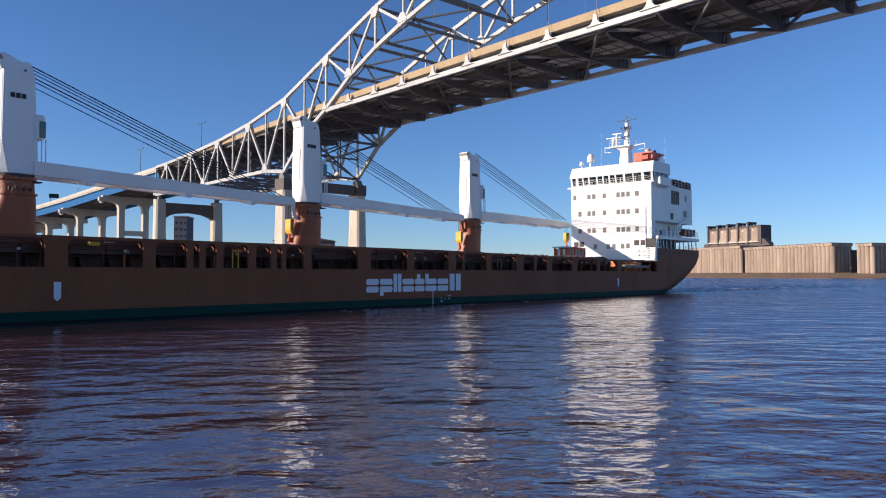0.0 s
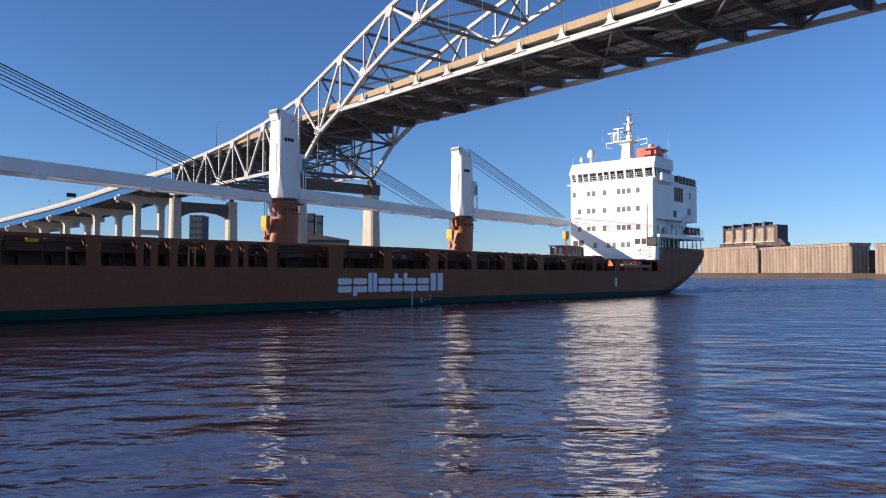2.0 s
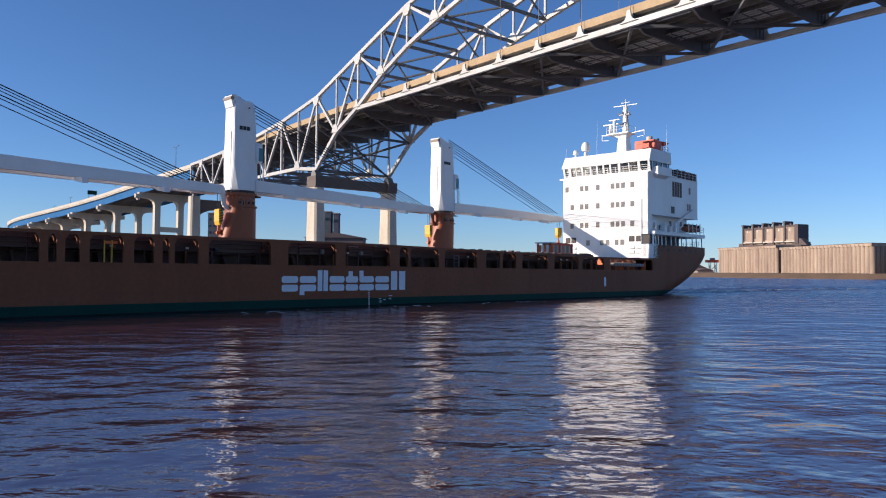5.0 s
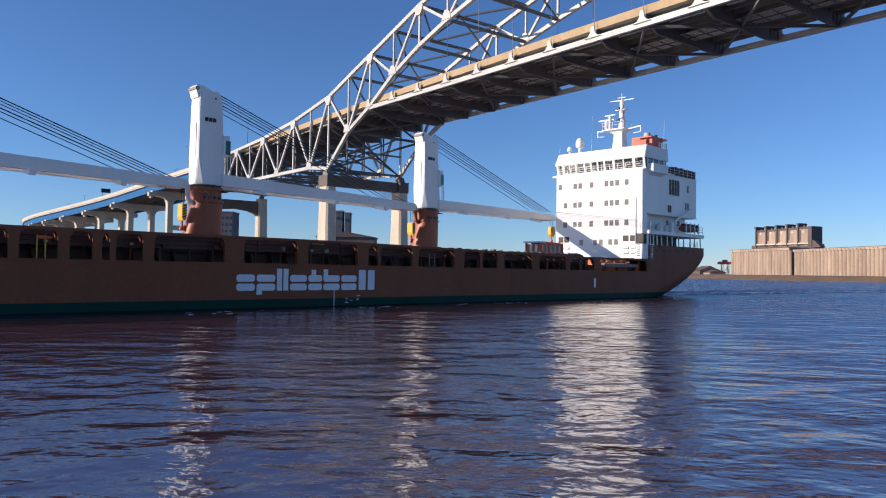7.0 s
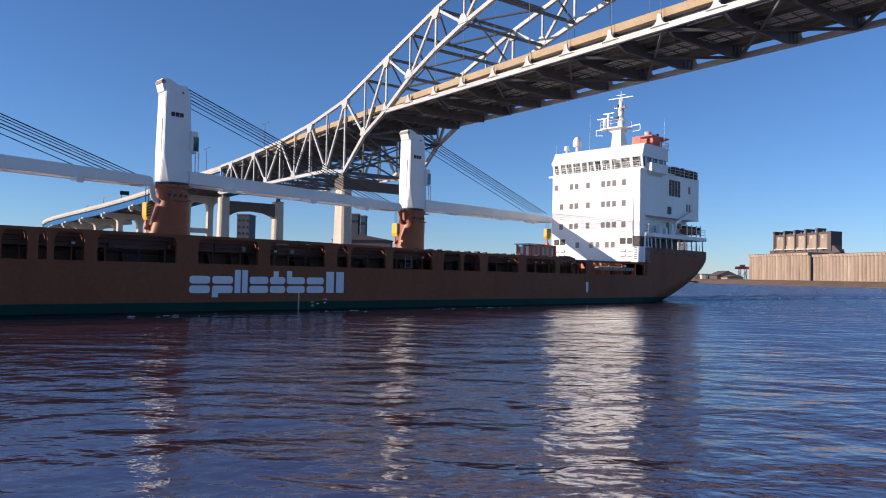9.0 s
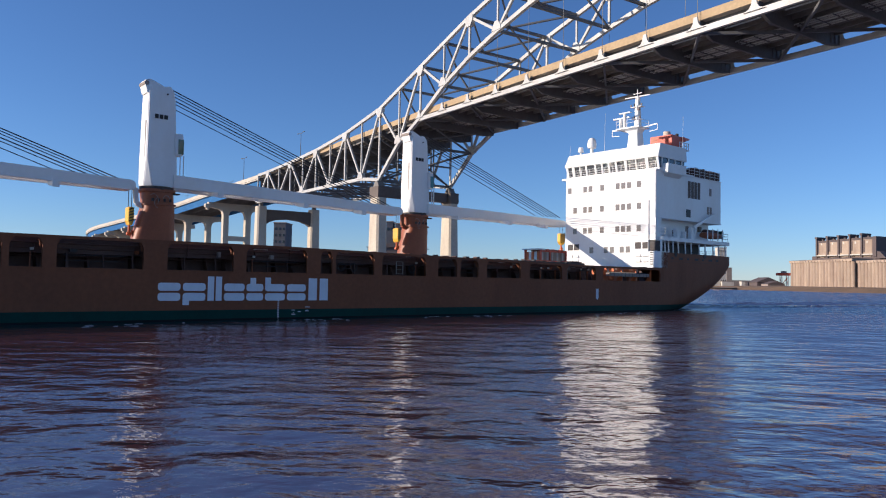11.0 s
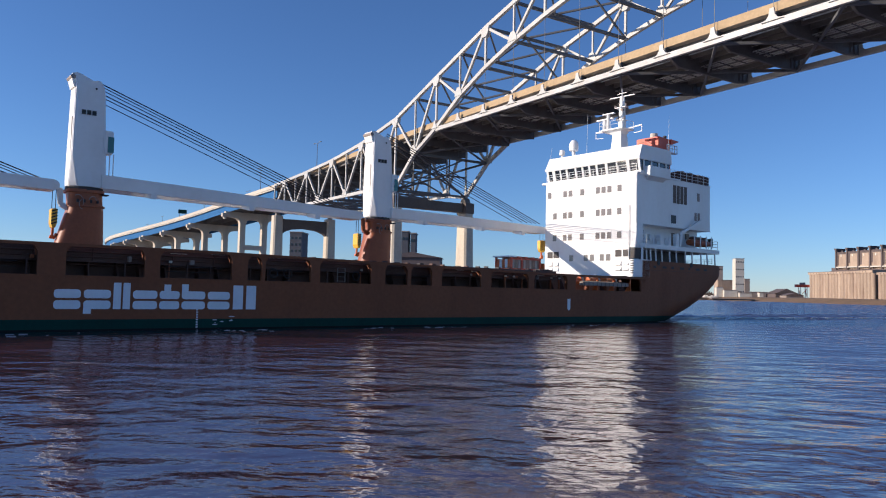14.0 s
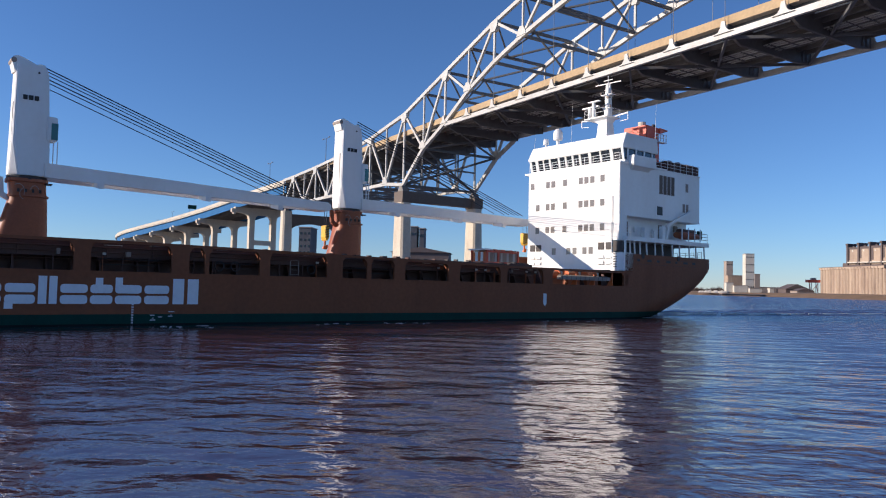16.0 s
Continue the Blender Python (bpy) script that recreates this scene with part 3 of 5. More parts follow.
def headhouse():
    t = thing("headhouse", "grey elevator headhouse with five towers", "grain elevator")
    a, b = Vector((390, 868, 0)), Vector((420.6, 804, 0))
    d = (b - a).normalized()
    w = Vector((d.y, -d.x, 0))
    if w.x < 0:
        w = -w
    n = 5
    step = (b - a).length / n

    def pl(x, y, z):
        return a + d * x + w * y + Vector((0, 0, z))

    part("base_block", Build().prism([(-6, 0), (n * step + 7, 0), (n * step + 7, 16), (-6, 16)], (1, 40), pl), ELEVATOR_GREY, t)
    part("sloped_gallery", Build().prism([(n * step + 2, 36), (n * step + 15, 36), (n * step + 8, 43), (n * step + 2, 45)], (-1, 7), lambda x, z, y: pl(x, y, z)), ELEVATOR_GREY, t)
    for j in range(n):
        x = j * step
        part("tower", Build().prism([(x + 1.8, 0), (x + step, 0), (x + step, 14), (x + 1.8, 14)], (38, 57 + j * 0.4), pl), ELEVATOR, t)
        part("leg", Build().prism([(x, -1.5), (x + 1.8, -1.5), (x + 1.8, 12), (x, 12)], (38, 60 + j * 0.4), pl), ELEVATOR_GREY, t)
        part("leg_cap", Build().prism([(x - 0.5, -2), (x + 2.3, -2), (x + 2.3, 12.5), (x - 0.5, 12.5)], (60 + j * 0.4, 62 + j * 0.4), pl), ELEVATOR_GREY, t)
        # pale patch: sunlight on the tower front painted as colour
        part("pale_panel", Build().prism([(x + 6.2, -0.25), (x + 7.6 + 0.3 * (j % 2), -0.25), (x + 7.6, 0.1), (x + 6.2, 0.1)], (52.6, 55.1), pl), FAR_PALE, t)
        part("dark_bay", Build().prism([(x + 1.9, -0.3), (x + 3.6 + 0.5 * (j % 3), -0.3), (x + 3.6 + 0.5 * (j % 3), 0.1), (x + 1.9, 0.1)], (43 + j % 2 * 2, 56), pl), ELEVATOR_GREY, t)
        part("ledge", Build().prism([(x + 1.9, -2.2), (x + step + 0.2, -2.2), (x + step + 0.2, 0), (x + 3, 0)], (40, 41.2), pl), FAR_PALE, t)
        part("soot_band", Build().prism([(x + 1.9, -0.25), (x + step, -0.25), (x + step, 0.1), (x + 1.9, 0.1)], (55.2 + 0.4 * j, 56.9 + 0.4 * j), pl), ELEVATOR_GREY, t)
        part("roof_cowl", Build().prism([(x + 5.5, 2), (x + 7.5, 2), (x + 7.5, 5), (x + 5.5, 5)], (57.7 + j * 0.4, 59.3 + j * 0.4), pl), ELEVATOR_GREY, t)
        part("roof", Build().prism([(x + 1.9, -0.4), (x + step + 0.3, -0.4), (x + step + 0.3, 14.4), (x + 3.2, 14.4)], (57 + j * 0.4, 57.7 + j * 0.4), pl), ELEVATOR_GREY, t)
    part("end_tower", Build().prism([(n * step, -2), (n * step + 4.5, -2), (n * step + 4.5, 16), (n * step, 16)], (38, 59.5), pl), ELEVATOR_GREY, t)


headhouse()


def far_building(name, u0, u1, y, depth, z1, mat, label, category="building", windows=0, roof=0.0):
    """A plain distant building that spans the bearings u0 to u1 at range y."""
    t = thing(name, label, category, "far buildings")
    x0, x1 = u0 * y, u1 * y
    part("wall", Build().box(x0, x1, y, y + depth, 0.8, z1), mat, t)
    if roof:
        m = (x0 + x1) / 2
        part("roof", Build().prism([(x0 - 1, z1), (x1 + 1, z1), (m, z1 + roof)], (y - 1, y + depth + 1), lambda a, b, e: (a, e, b)), ELEVATOR_GREY, t)
    else:
        part("roof", Build().box(x0 - 0.4, x1 + 0.4, y - 0.4, y + depth + 0.4, z1, z1 + 0.6), FAR_GREY, t)
    if windows:
        n = max(int((x1 - x0) / 2.6), 2)
        for r in range(windows):
            for k in range(n):
                xa = x0 + (k + 0.5) * (x1 - x0) / n
                z = z1 - 4 - r * (z1 - 6) / windows
                part("window", Build().box(xa - 0.55, xa + 0.55, y - 0.15, y + 0.2, z - 0.8, z + 0.8), GLASS, t)
    return t


far_building("storage_tower", 0.296, 0.3043, 1010, 12, 45, FAR_GREY, "grey concrete storage tower", windows=2)
far_building("grain_tower", 0.3206, 0.3318, 960, 12, 53, FAR_PALE, "tall pale concrete elevator tower", windows=5)
far_building("grain_annex", 0.3322, 0.339, 985, 14, 28, FAR_GREY, "grey concrete annex beside the tower")
far_building("warehouse", 0.298, 0.3165, 990, 14, 26, ELEVATOR, "tan brick warehouse by the tower")
far_building("shed", 0.306, 0.323, 935, 10, 12.5, FAR_PALE, "cream flat shed near the shore")
far_building("shed", 0.326, 0.3415, 930, 8, 9.5, FAR_PALE, "low cream shed by the tower")
far_building("shed", 0.3515, 0.3565, 925, 8, 10, FAR_PALE, "small cream hut on the shore")
far_building("shed", 0.296, 0.305, 940, 8, 16, FAR_PALE, "white shed near the shore")
far_building("long_shed", 0.335, 0.372, 1050, 20, 12, FAR_GREY, "long low grey shed")
far_building("gabled_shed", 0.372, 0.401, 900, 30, 9.5, ELEVATOR_GREY, "dark shed with gabled roof", roof=6)
far_building("gabled_shed", 0.386, 0.408, 870, 20, 7.5, FAR_GREY, "small pale gabled shed", roof=3)
far_building("barge", 0.2905, 0.346, 840, 10, 2.0, BLACK, "low black moored barge", "barge")
far_building("office_tower", -0.2805, -0.264, 520, 18, 43, TOWER_DARK, "grey far tower with rows of windows", windows=8)
far_building("storage_tower", -0.125, -0.116, 430, 10, 37.5, TOWER_DARK, "grey far storage tower", windows=3)
far_building("storage_tower", -0.113, -0.106, 430, 10, 36.5, TOWER_DARK, "grey far storage tower", windows=3)
far_building("long_shed", -0.15, -0.072, 415, 20, 22, ELEVATOR_GREY, "long dark shed on the far bank", roof=3)


def shore_scrap():
    """Heaps of pale scrap and parked machines along the water's edge."""
    rnd = random.Random(17)
    b = Build()
    for _ in range(90):
        y = rnd.uniform(905, 960)
        x = rnd.uniform(0.262, 0.297) * y
        w, h = rnd.uniform(0.8, 3.2), rnd.uniform(0.8, 3.0)
        p = Vector((x, y, 3.2))
        b.loft([[p + Vector((w * math.cos(k * math.tau / 6) * f * rnd.uniform(0.7, 1.1), w * math.sin(k * math.tau / 6) * f, z)) for k in range(6)] for f, z in ((1.0, 0.0), (0.8, h * 0.7), (0.3, h))])
    tagged(part("scrap_heap", b, FAR_PALE), "pale heaps of scrap on the far shore", "scrap", kind="stuff")


shore_scrap()


def loading_crane():
    t = thing("loading_crane", "small red gantry on the far shore", "crane")
    x, y = 0.407 * 980, 980
    for dx in (-4, 4):
        for dy in (-3, 3):
            part("leg", Build().beam((x + dx, y + dy, 1), (x + dx, y + dy, 19), 0.8, 0.8), FAR_PALE, t)
        part("brace", Build().beam((x + dx, y - 3, 5), (x + dx, y + 3, 17), 0.5, 0.5), FUNNEL_RED, t)
    part("brace", Build().beam((x - 4, y - 3, 8), (x + 4, y - 3, 17), 0.5, 0.5), FUNNEL_RED, t)
    part("gantry", Build().box(x - 9, x + 7, y - 3.5, y + 3.5, 19, 22.5), FUNNEL_RED, t, "faded red gantry beam")
    part("hoist_house", Build().box(x - 3, x + 2, y - 3, y + 3, 22.5, 25), FAR_GREY, t)


loading_crane()


def tree_line():
    rnd = random.Random(5)
    b = Build()
    spots = [(rnd.uniform(0.24, 0.292), rnd.uniform(1080, 1180), rnd.uniform(6, 13)) for _ in range(70)]
    spots += [(rnd.uniform(0.34, 0.42), rnd.uniform(1120, 1200), rnd.uniform(4, 8)) for _ in range(70)]
    for u, y, hgt in spots:
        x = u * y
        b.cyl((x, y, 1), (x, y, hgt * 0.6), 0.35, 5, 0.2)
        for _ in range(22):
            p = Vector((x, y, hgt * rnd.uniform(0.3, 0.6)))
            b.beam(p, p + Vector((rnd.uniform(-2.6, 2.6), rnd.uniform(-2.6, 2.6), rnd.uniform(1.5, hgt * 0.45))), 0.3, 0.3)
    tagged(part("bare_trees", b, BARE_WOOD), "leafless brown shrubs and trees on the far bank", "trees", kind="stuff")


tree_line()

# ---- ship: x aft, y to starboard, z up; the port side lies in y = 0 ----
ship = thing("cargo_ship", "brown general cargo ship with white deckhouse and cranes", "ship")
BEAM = 18.0
OPENINGS = ((-33.5, -27.4), (-26.0, -21.0), (-20.1, -17.7), (-17.2, -16.7), (-16.2, -15.3), (-14.7, -12.5), (-11.8, -10.4), (-9.8, -9.3), (-8.9, -7.1), (-6.3, -1.0), (0.6, 5.4), (6.4, 11.5), (12.7, 13.8), (14.1, 17.9), (18.7, 23.5), (24.9, 27.2), (27.6, 29.9), (31.0, 35.7), (37.0, 42.0), (42.8, 47.7), (49.0, 60.3))
DECK = 3.5


def rail_z(x):
    return 5.5 if x < 10 else 5.5 - 0.4 * min((x - 10) / 35, 1)


def half(x, z):
    """Half breadth of the hull."""
    k = min(max(z, 0) / 6, 1)
    xe = 76.0 + 4.2 * (1 - (1 - k) ** 2.6)
    x0 = xe - 5.5 - 16 * (1 - k) ** 1.3
    b = BEAM / 2
    if x > x0:
        b *= max(1 - (min((x - x0) / (xe - x0), 1)) ** (3.0 + 1.8 * k), 0)
    if x < -38:
        b *= max(1 - ((-38 - x) / (20 + 3 * k)) ** 2.0, 0)
    return b


def hull():
    xs = [-58, -56, -53, -49, -44, -38, -20, 0, 20, 40, 50, 52, 54, 56, 58, 60.5, 61.0] + [62 + 0.9 * i for i in range(18)] + [78.0, 78.8, 79.4, 79.8, 80.1]
    zs = [-1.5, 0.0, 0.72, 1.6, 2.5, DECK]

    def shell(xs, zs, mat, name, label, inset=0.0):
        b = Build()
        for sgn in (-1, 1):
            grid = [[(x, BEAM / 2 + sgn * (half(x, z) + inset), z) for z in zs] for x in xs]
            v = [p for row in grid for p in row]
            n = len(zs)
            b.add(v, [(i * n + j, (i + 1) * n + j, (i + 1) * n + j + 1, i * n + j + 1) for i in range(len(xs) - 1) for j in range(n - 1)])
        return part(name, b, mat, ship, label, smooth=True)

    shell(xs, [-1.5, -0.6, 0.0, 0.1], LOW_BAND, "wet_band", "near-black band at the waterline")
    shell(xs, [0.1, 0.4, 0.72], HULL_TEAL, "boot_top", "teal painted waterline band")
    body = shell(xs, [0.72, 1.1, 1.5, 1.9, 2.3, 2.7, 3.1, DECK], HULL_BROWN, "hull_shell", "brown painted steel side")
    stern_x = [x for x in xs if x >= 60.5]
    shell(stern_x, [DECK, 3.9, 4.3, 4.7, 5.1, 5.5, 6.0, 7.1], HULL_BROWN, "stern_shell", "brown stern plating")
    # closing transom and decks
    b = Build()
    ring = [(x, BEAM / 2 - half(x, 6.2), 5.6) for x in stern_x] + [(x, BEAM / 2 + half(x, 6.2), 5.6) for x in reversed(stern_x)]
    b.add(ring, [tuple(range(len(ring)))])
    part("stern_deck", b, DECK_BROWN, ship)
    part("main_deck", Build().box(-44, 61, 0.25, BEAM - 0.25, DECK - 0.2, DECK), DECK_BROWN, ship)
    part("hatch_coaming", Build().box(-42, 47.4, 2.6, 14.6, DECK, 4.9), DECK_BROWN, ship)
    # pillars and top rail of the side gallery
    for side, y0, y1 in (("port", 0.0, 0.22), ("starboard", BEAM - 0.22, BEAM)):
        prev = -44.0
        for a, c in OPENINGS + ((61.0, 61.0),):
            if a > prev:
                part("pillar", Build().prism([(prev, DECK), (a, DECK), (a, rail_z(a) - 0.6), (a + 0.16, rail_z(a) - 0.3), (a + 0.3, rail_z(a) - 0.19), (prev - 0.3, rail_z(prev) - 0.19), (prev - 0.16, rail_z(prev) - 0.3), (prev, rail_z(prev) - 0.6)], (y0, y1), lambda p, q, e: (p, e, q)), HULL_BROWN, ship)
            prev = c
        for a, c in ((-44, 10), (10, 45), (45, 61)):
            part("top_rail", Build().prism([(a, rail_z(a) - 0.2), (c, rail_z(c) - 0.2), (c, rail_z(c)), (a, rail_z(a))], (y0 - 0.02, y1 + 0.5 if side == "port" else y1), lambda p, q, e: (p, e, q)), HULL_BROWN, ship)
        part("rubbing_strake", Build().box(-44, 60.4, y0 - 0.05 if side == "port" else y1, y0 if side == "port" else y1 + 0.05, DECK - 0.12, DECK - 0.02), HULL_BROWN, ship)
    part("forecastle", Build().loft([[(x, BEAM / 2 + s * half(x, 6) * 0.999, z) for s, z in ((-1, DECK), (1, DECK), (1, 8.5), (-1, 8.5))] for x in (-57.5, -55, -52, -48, -44)]), HULL_BROWN, ship)
    return body


hull_shell = hull()


def bar_shape(b, x0, x1, z0, z1, y):
    """A plain bar with rounded ends."""
    r, out = 0.2, []
    for cx, cz, a0 in ((x1 - r, z1 - r, 0), (x0 + r, z1 - r, 90), (x0 + r, z0 + r, 180), (x1 - r, z0 + r, 270)):
        out += [(cx + r * math.cos(radians(a0 + 30 * k)), cz + r * math.sin(radians(a0 + 30 * k))) for k in range(4)]
    b.prism(out, (y, 0.004), lambda p, q, e: (p, e, q))


def ship_mark():
    """White band of plain rounded bars."""
    wide = ((0.0, 1.55), (1.72, 3.35), (4.72, 6.3), (6.45, 7.8), (7.95, 9.6), (9.78, 11.4))
    tall = ((3.5, 3.97), (4.1, 4.55), (11.65, 12.4), (12.65, 13.4))
    for a, c in wide:
        for z0, z1 in ((1.38, 1.93), (2.07, 2.62)):
            b = Build()
            bar_shape(b, a, c, z0, z1, -0.016)
            part("painted_bar", b, LETTER_WHITE, hull_shell, "white painted bar")
    for a, c in tall:
        b = Build().box(a, c, -0.016, 0.004, 1.38, 3.1)
        part("painted_bar", b, LETTER_WHITE, hull_shell, "white painted bar")
    for a, c, z0, z1 in ((1.72, 2.18, 1.08, 1.5), (6.75, 7.2, 2.5, 3.05), (7.95, 8.4, 2.4, 3.1)):
        part("painted_bar", Build().box(a, c, -0.018, 0.004, z0, z1), LETTER_WHITE, hull_shell)
    # tug marks and draught marks
    for x in (-26.62, 47.95):
        part("tug_mark", Build().prism([(x - 0.22, 2.55), (x + 0.22, 2.55), (x + 0.22, 1.55), (x, 1.33), (x - 0.22, 1.55)], (-0.016, 0.004), lambda p, q, e: (p, e, q)), LETTER_WHITE, hull_shell)
    for k in range(11):
        part("draught_mark", Build().box(9.0, 9.14, -0.014, 0.004, 0.12 + k * 0.17, 0.20 + k * 0.17), LETTER_WHITE, hull_shell)
    for x, z, w in ((10.2, 0.62, 0.3), (10.35, 0.42, 0.08), (10.75, 0.5, 0.25), (11.4, 0.85, 0.4), (11.55, 0.62, 0.08), (11.4, 0.55, 0.3), (10.2, 0.3, 0.35)):
        part("load_line_mark", Build().box(x, x + w, -0.014, 0.004, z, z + 0.05), LETTER_WHITE, hull_shell)


ship_mark()


def gallery_clutter():
    """Side girder under the hatch edge, dark passage below it, posts, pipes and loose gear."""
    rnd = random.Random(11)
    for a, c in zip(np.arange(-42, 48, 6.0), np.arange(-36, 54, 6.0)):
        c = min(c, 48.4)
        part("side_girder", Build().box(a, c - 0.03, 1.25, 1.37, DECK + 0.98, rail_z(a) - 0.06), DECK_BROWN, ship)
        part("girder_flange", Build().box(a, c - 0.03, 1.05, 1.37, DECK + 0.9, DECK + 0.98), DECK_BROWN, ship)
    for x in np.arange(-32, 60, 1.9):
        xx = x + rnd.uniform(-0.5, 0.5)
        part("coaming_stay", Build().prism([(2.6, DECK), (1.7, DECK), (2.3, 4.8), (2.6, 4.8)], (xx - 0.06, xx + 0.06), lambda p, q, e: (e, p, q)), DECK_BROWN, ship)
    for y, z, r in ((1.12, 5.05, 0.06), (1.15, 4.72, 0.045), (1.9, 4.25, 0.05)):
        part("deck_pipe", Build().cyl((-40, y, z), (48, y, z), r, 8), DECK_BROWN, ship)
    x = -33.0
    while x < 47:
        x += rnd.uniform(1.1, 2.4)
        w = rnd.uniform(0.05, 0.12)
        part("deck_post", Build().box(x, x + w, 0.95, 1.1, DECK, DECK + 0.95), rnd.choice((DECK_BROWN, CRANE_RUST, DECK_BROWN)), ship)
        if rnd.random() < 0.6:
            part("girder_stiffener", Build().box(x + 0.3, x + 0.36, 1.1, 1.25, DECK + 0.98, rail_z(x) - 0.1), DECK_BROWN, ship)
        if rnd.random() < 0.45:
            part("deck_box", Build().box(x + 0.2, x + 0.2 + rnd.uniform(0.15, 0.45), 0.85, 1.2, DECK + 1.0, DECK + 1.0 + rnd.uniform(0.12, 0.4)), rnd.choice((DARK_STEEL, CRANE_RUST, FAR_GREY)), ship, bevel=0.02)
        if rnd.random() < 0.3:
            part("lamp_box", Build().box(x, x + 0.22, 0.9, 1.05, DECK + 1.05, DECK + 1.22), FAR_PALE, ship, bevel=0.02)
        if rnd.random() < 0.35:
            z = rail_z(x) - rnd.uniform(0.16, 0.3)
            part("handrail", Build().cyl((x, 0.75, z), (x + rnd.uniform(0.5, 1.3), 0.75, z), 0.028, 6), FAR_PALE, ship)
    # curved brackets that stiffen the forward edge of each pillar
    for a, c in OPENINGS:
        if a < 48:
            z = rail_z(c) - 0.2
            part("pillar_bracket", Build().prism([(0.2, z), (0.62, z), (0.55, z - 0.16), (0.38, z - 0.3), (0.28, z - 0.52), (0.2, z - 0.62)], (c - 0.12, c - 0.03), lambda p, q, e: (e, p, q)), HULL_BROWN, ship)
    for x0, x1 in ((7, 11), (14.5, 17.5), (-5.8, -2), (24.9, 29.9)):
        for z in (DECK + 0.45, DECK + 0.8):
            part("inner_rail", Build().cyl((x0, 0.6, z), (x1, 0.6, z), 0.025, 6), DARK_STEEL, ship)
    for x in (-13.6, -13.1):
        part("pipe_frame", Build().box(x, x + 0.07, 0.5, 0.6, DECK, 5.0), YELLOW, ship)
    part("pipe_frame", Build().box(-13.6, -12.7, 0.5, 0.58, 4.76, 4.95), ORANGE, ship)
    part("yellow_locker", Build().box(-24.4, -23.7, 0.6, 1.0, 4.95, 5.2), YELLOW, ship, "yellow locker under the rail", bevel=0.02)
    # grey ladder frame and hose reels
    for x in (20.6, 21.3):
        post = part("ladder_post", Build().box(x, x + 0.05, 0.55, 0.6, DECK + 0.1, 4.7), FAR_GREY, ship)
    for k in range(4):
        part("rung", Build().box(20.65, 21.3, 0.56, 0.59, DECK + 0.14 + 0.35 * k, DECK + 0.17 + 0.35 * k), FAR_GREY, post)
    for x in (15.2, 16.4, 22.6):
        rings = []
        for k in range(15):
            a = k * math.tau / 14
            rings.append([(x + (0.34 + 0.05 * math.cos(u)) * math.cos(a), 0.9 + 0.05 * math.sin(u), DECK + 0.6 + (0.34 + 0.05 * math.cos(u)) * math.sin(a)) for u in np.linspace(0, math.tau, 6)[:-1]])
        part("hose_reel", Build().loft(rings, False), DARK_STEEL, ship)


gallery_clutter()


def hatch_covers():
    rnd = random.Random(8)
    for k in range(8):
        x0 = -41 + k * 12.2
        x1 = min(x0 + 12.0, 47.6)
        hc = part("hatch_cover", Build().box(x0, x1, 1.45, 14.9, 4.9, 5.36), DECK_BROWN, ship, bevel=0.05)
        for n in range(9):
            x = x0 + 0.4 + n * (x1 - x0 - 1.2) / 8 + rnd.uniform(-0.2, 0.2)
            part("cleat", Build().box(x, x + rnd.uniform(0.12, 0.5), 1.6, 2.1, 5.36, 5.40 + rnd.uniform(0.0, 0.14)), rnd.choice((DARK_STEEL, DECK_BROWN)), hc)
    part("deck_platform", Build().box(47.9, 57.0, 6.2, 14.6, DECK, 5.3), DECK_BROWN, ship)


hatch_covers()


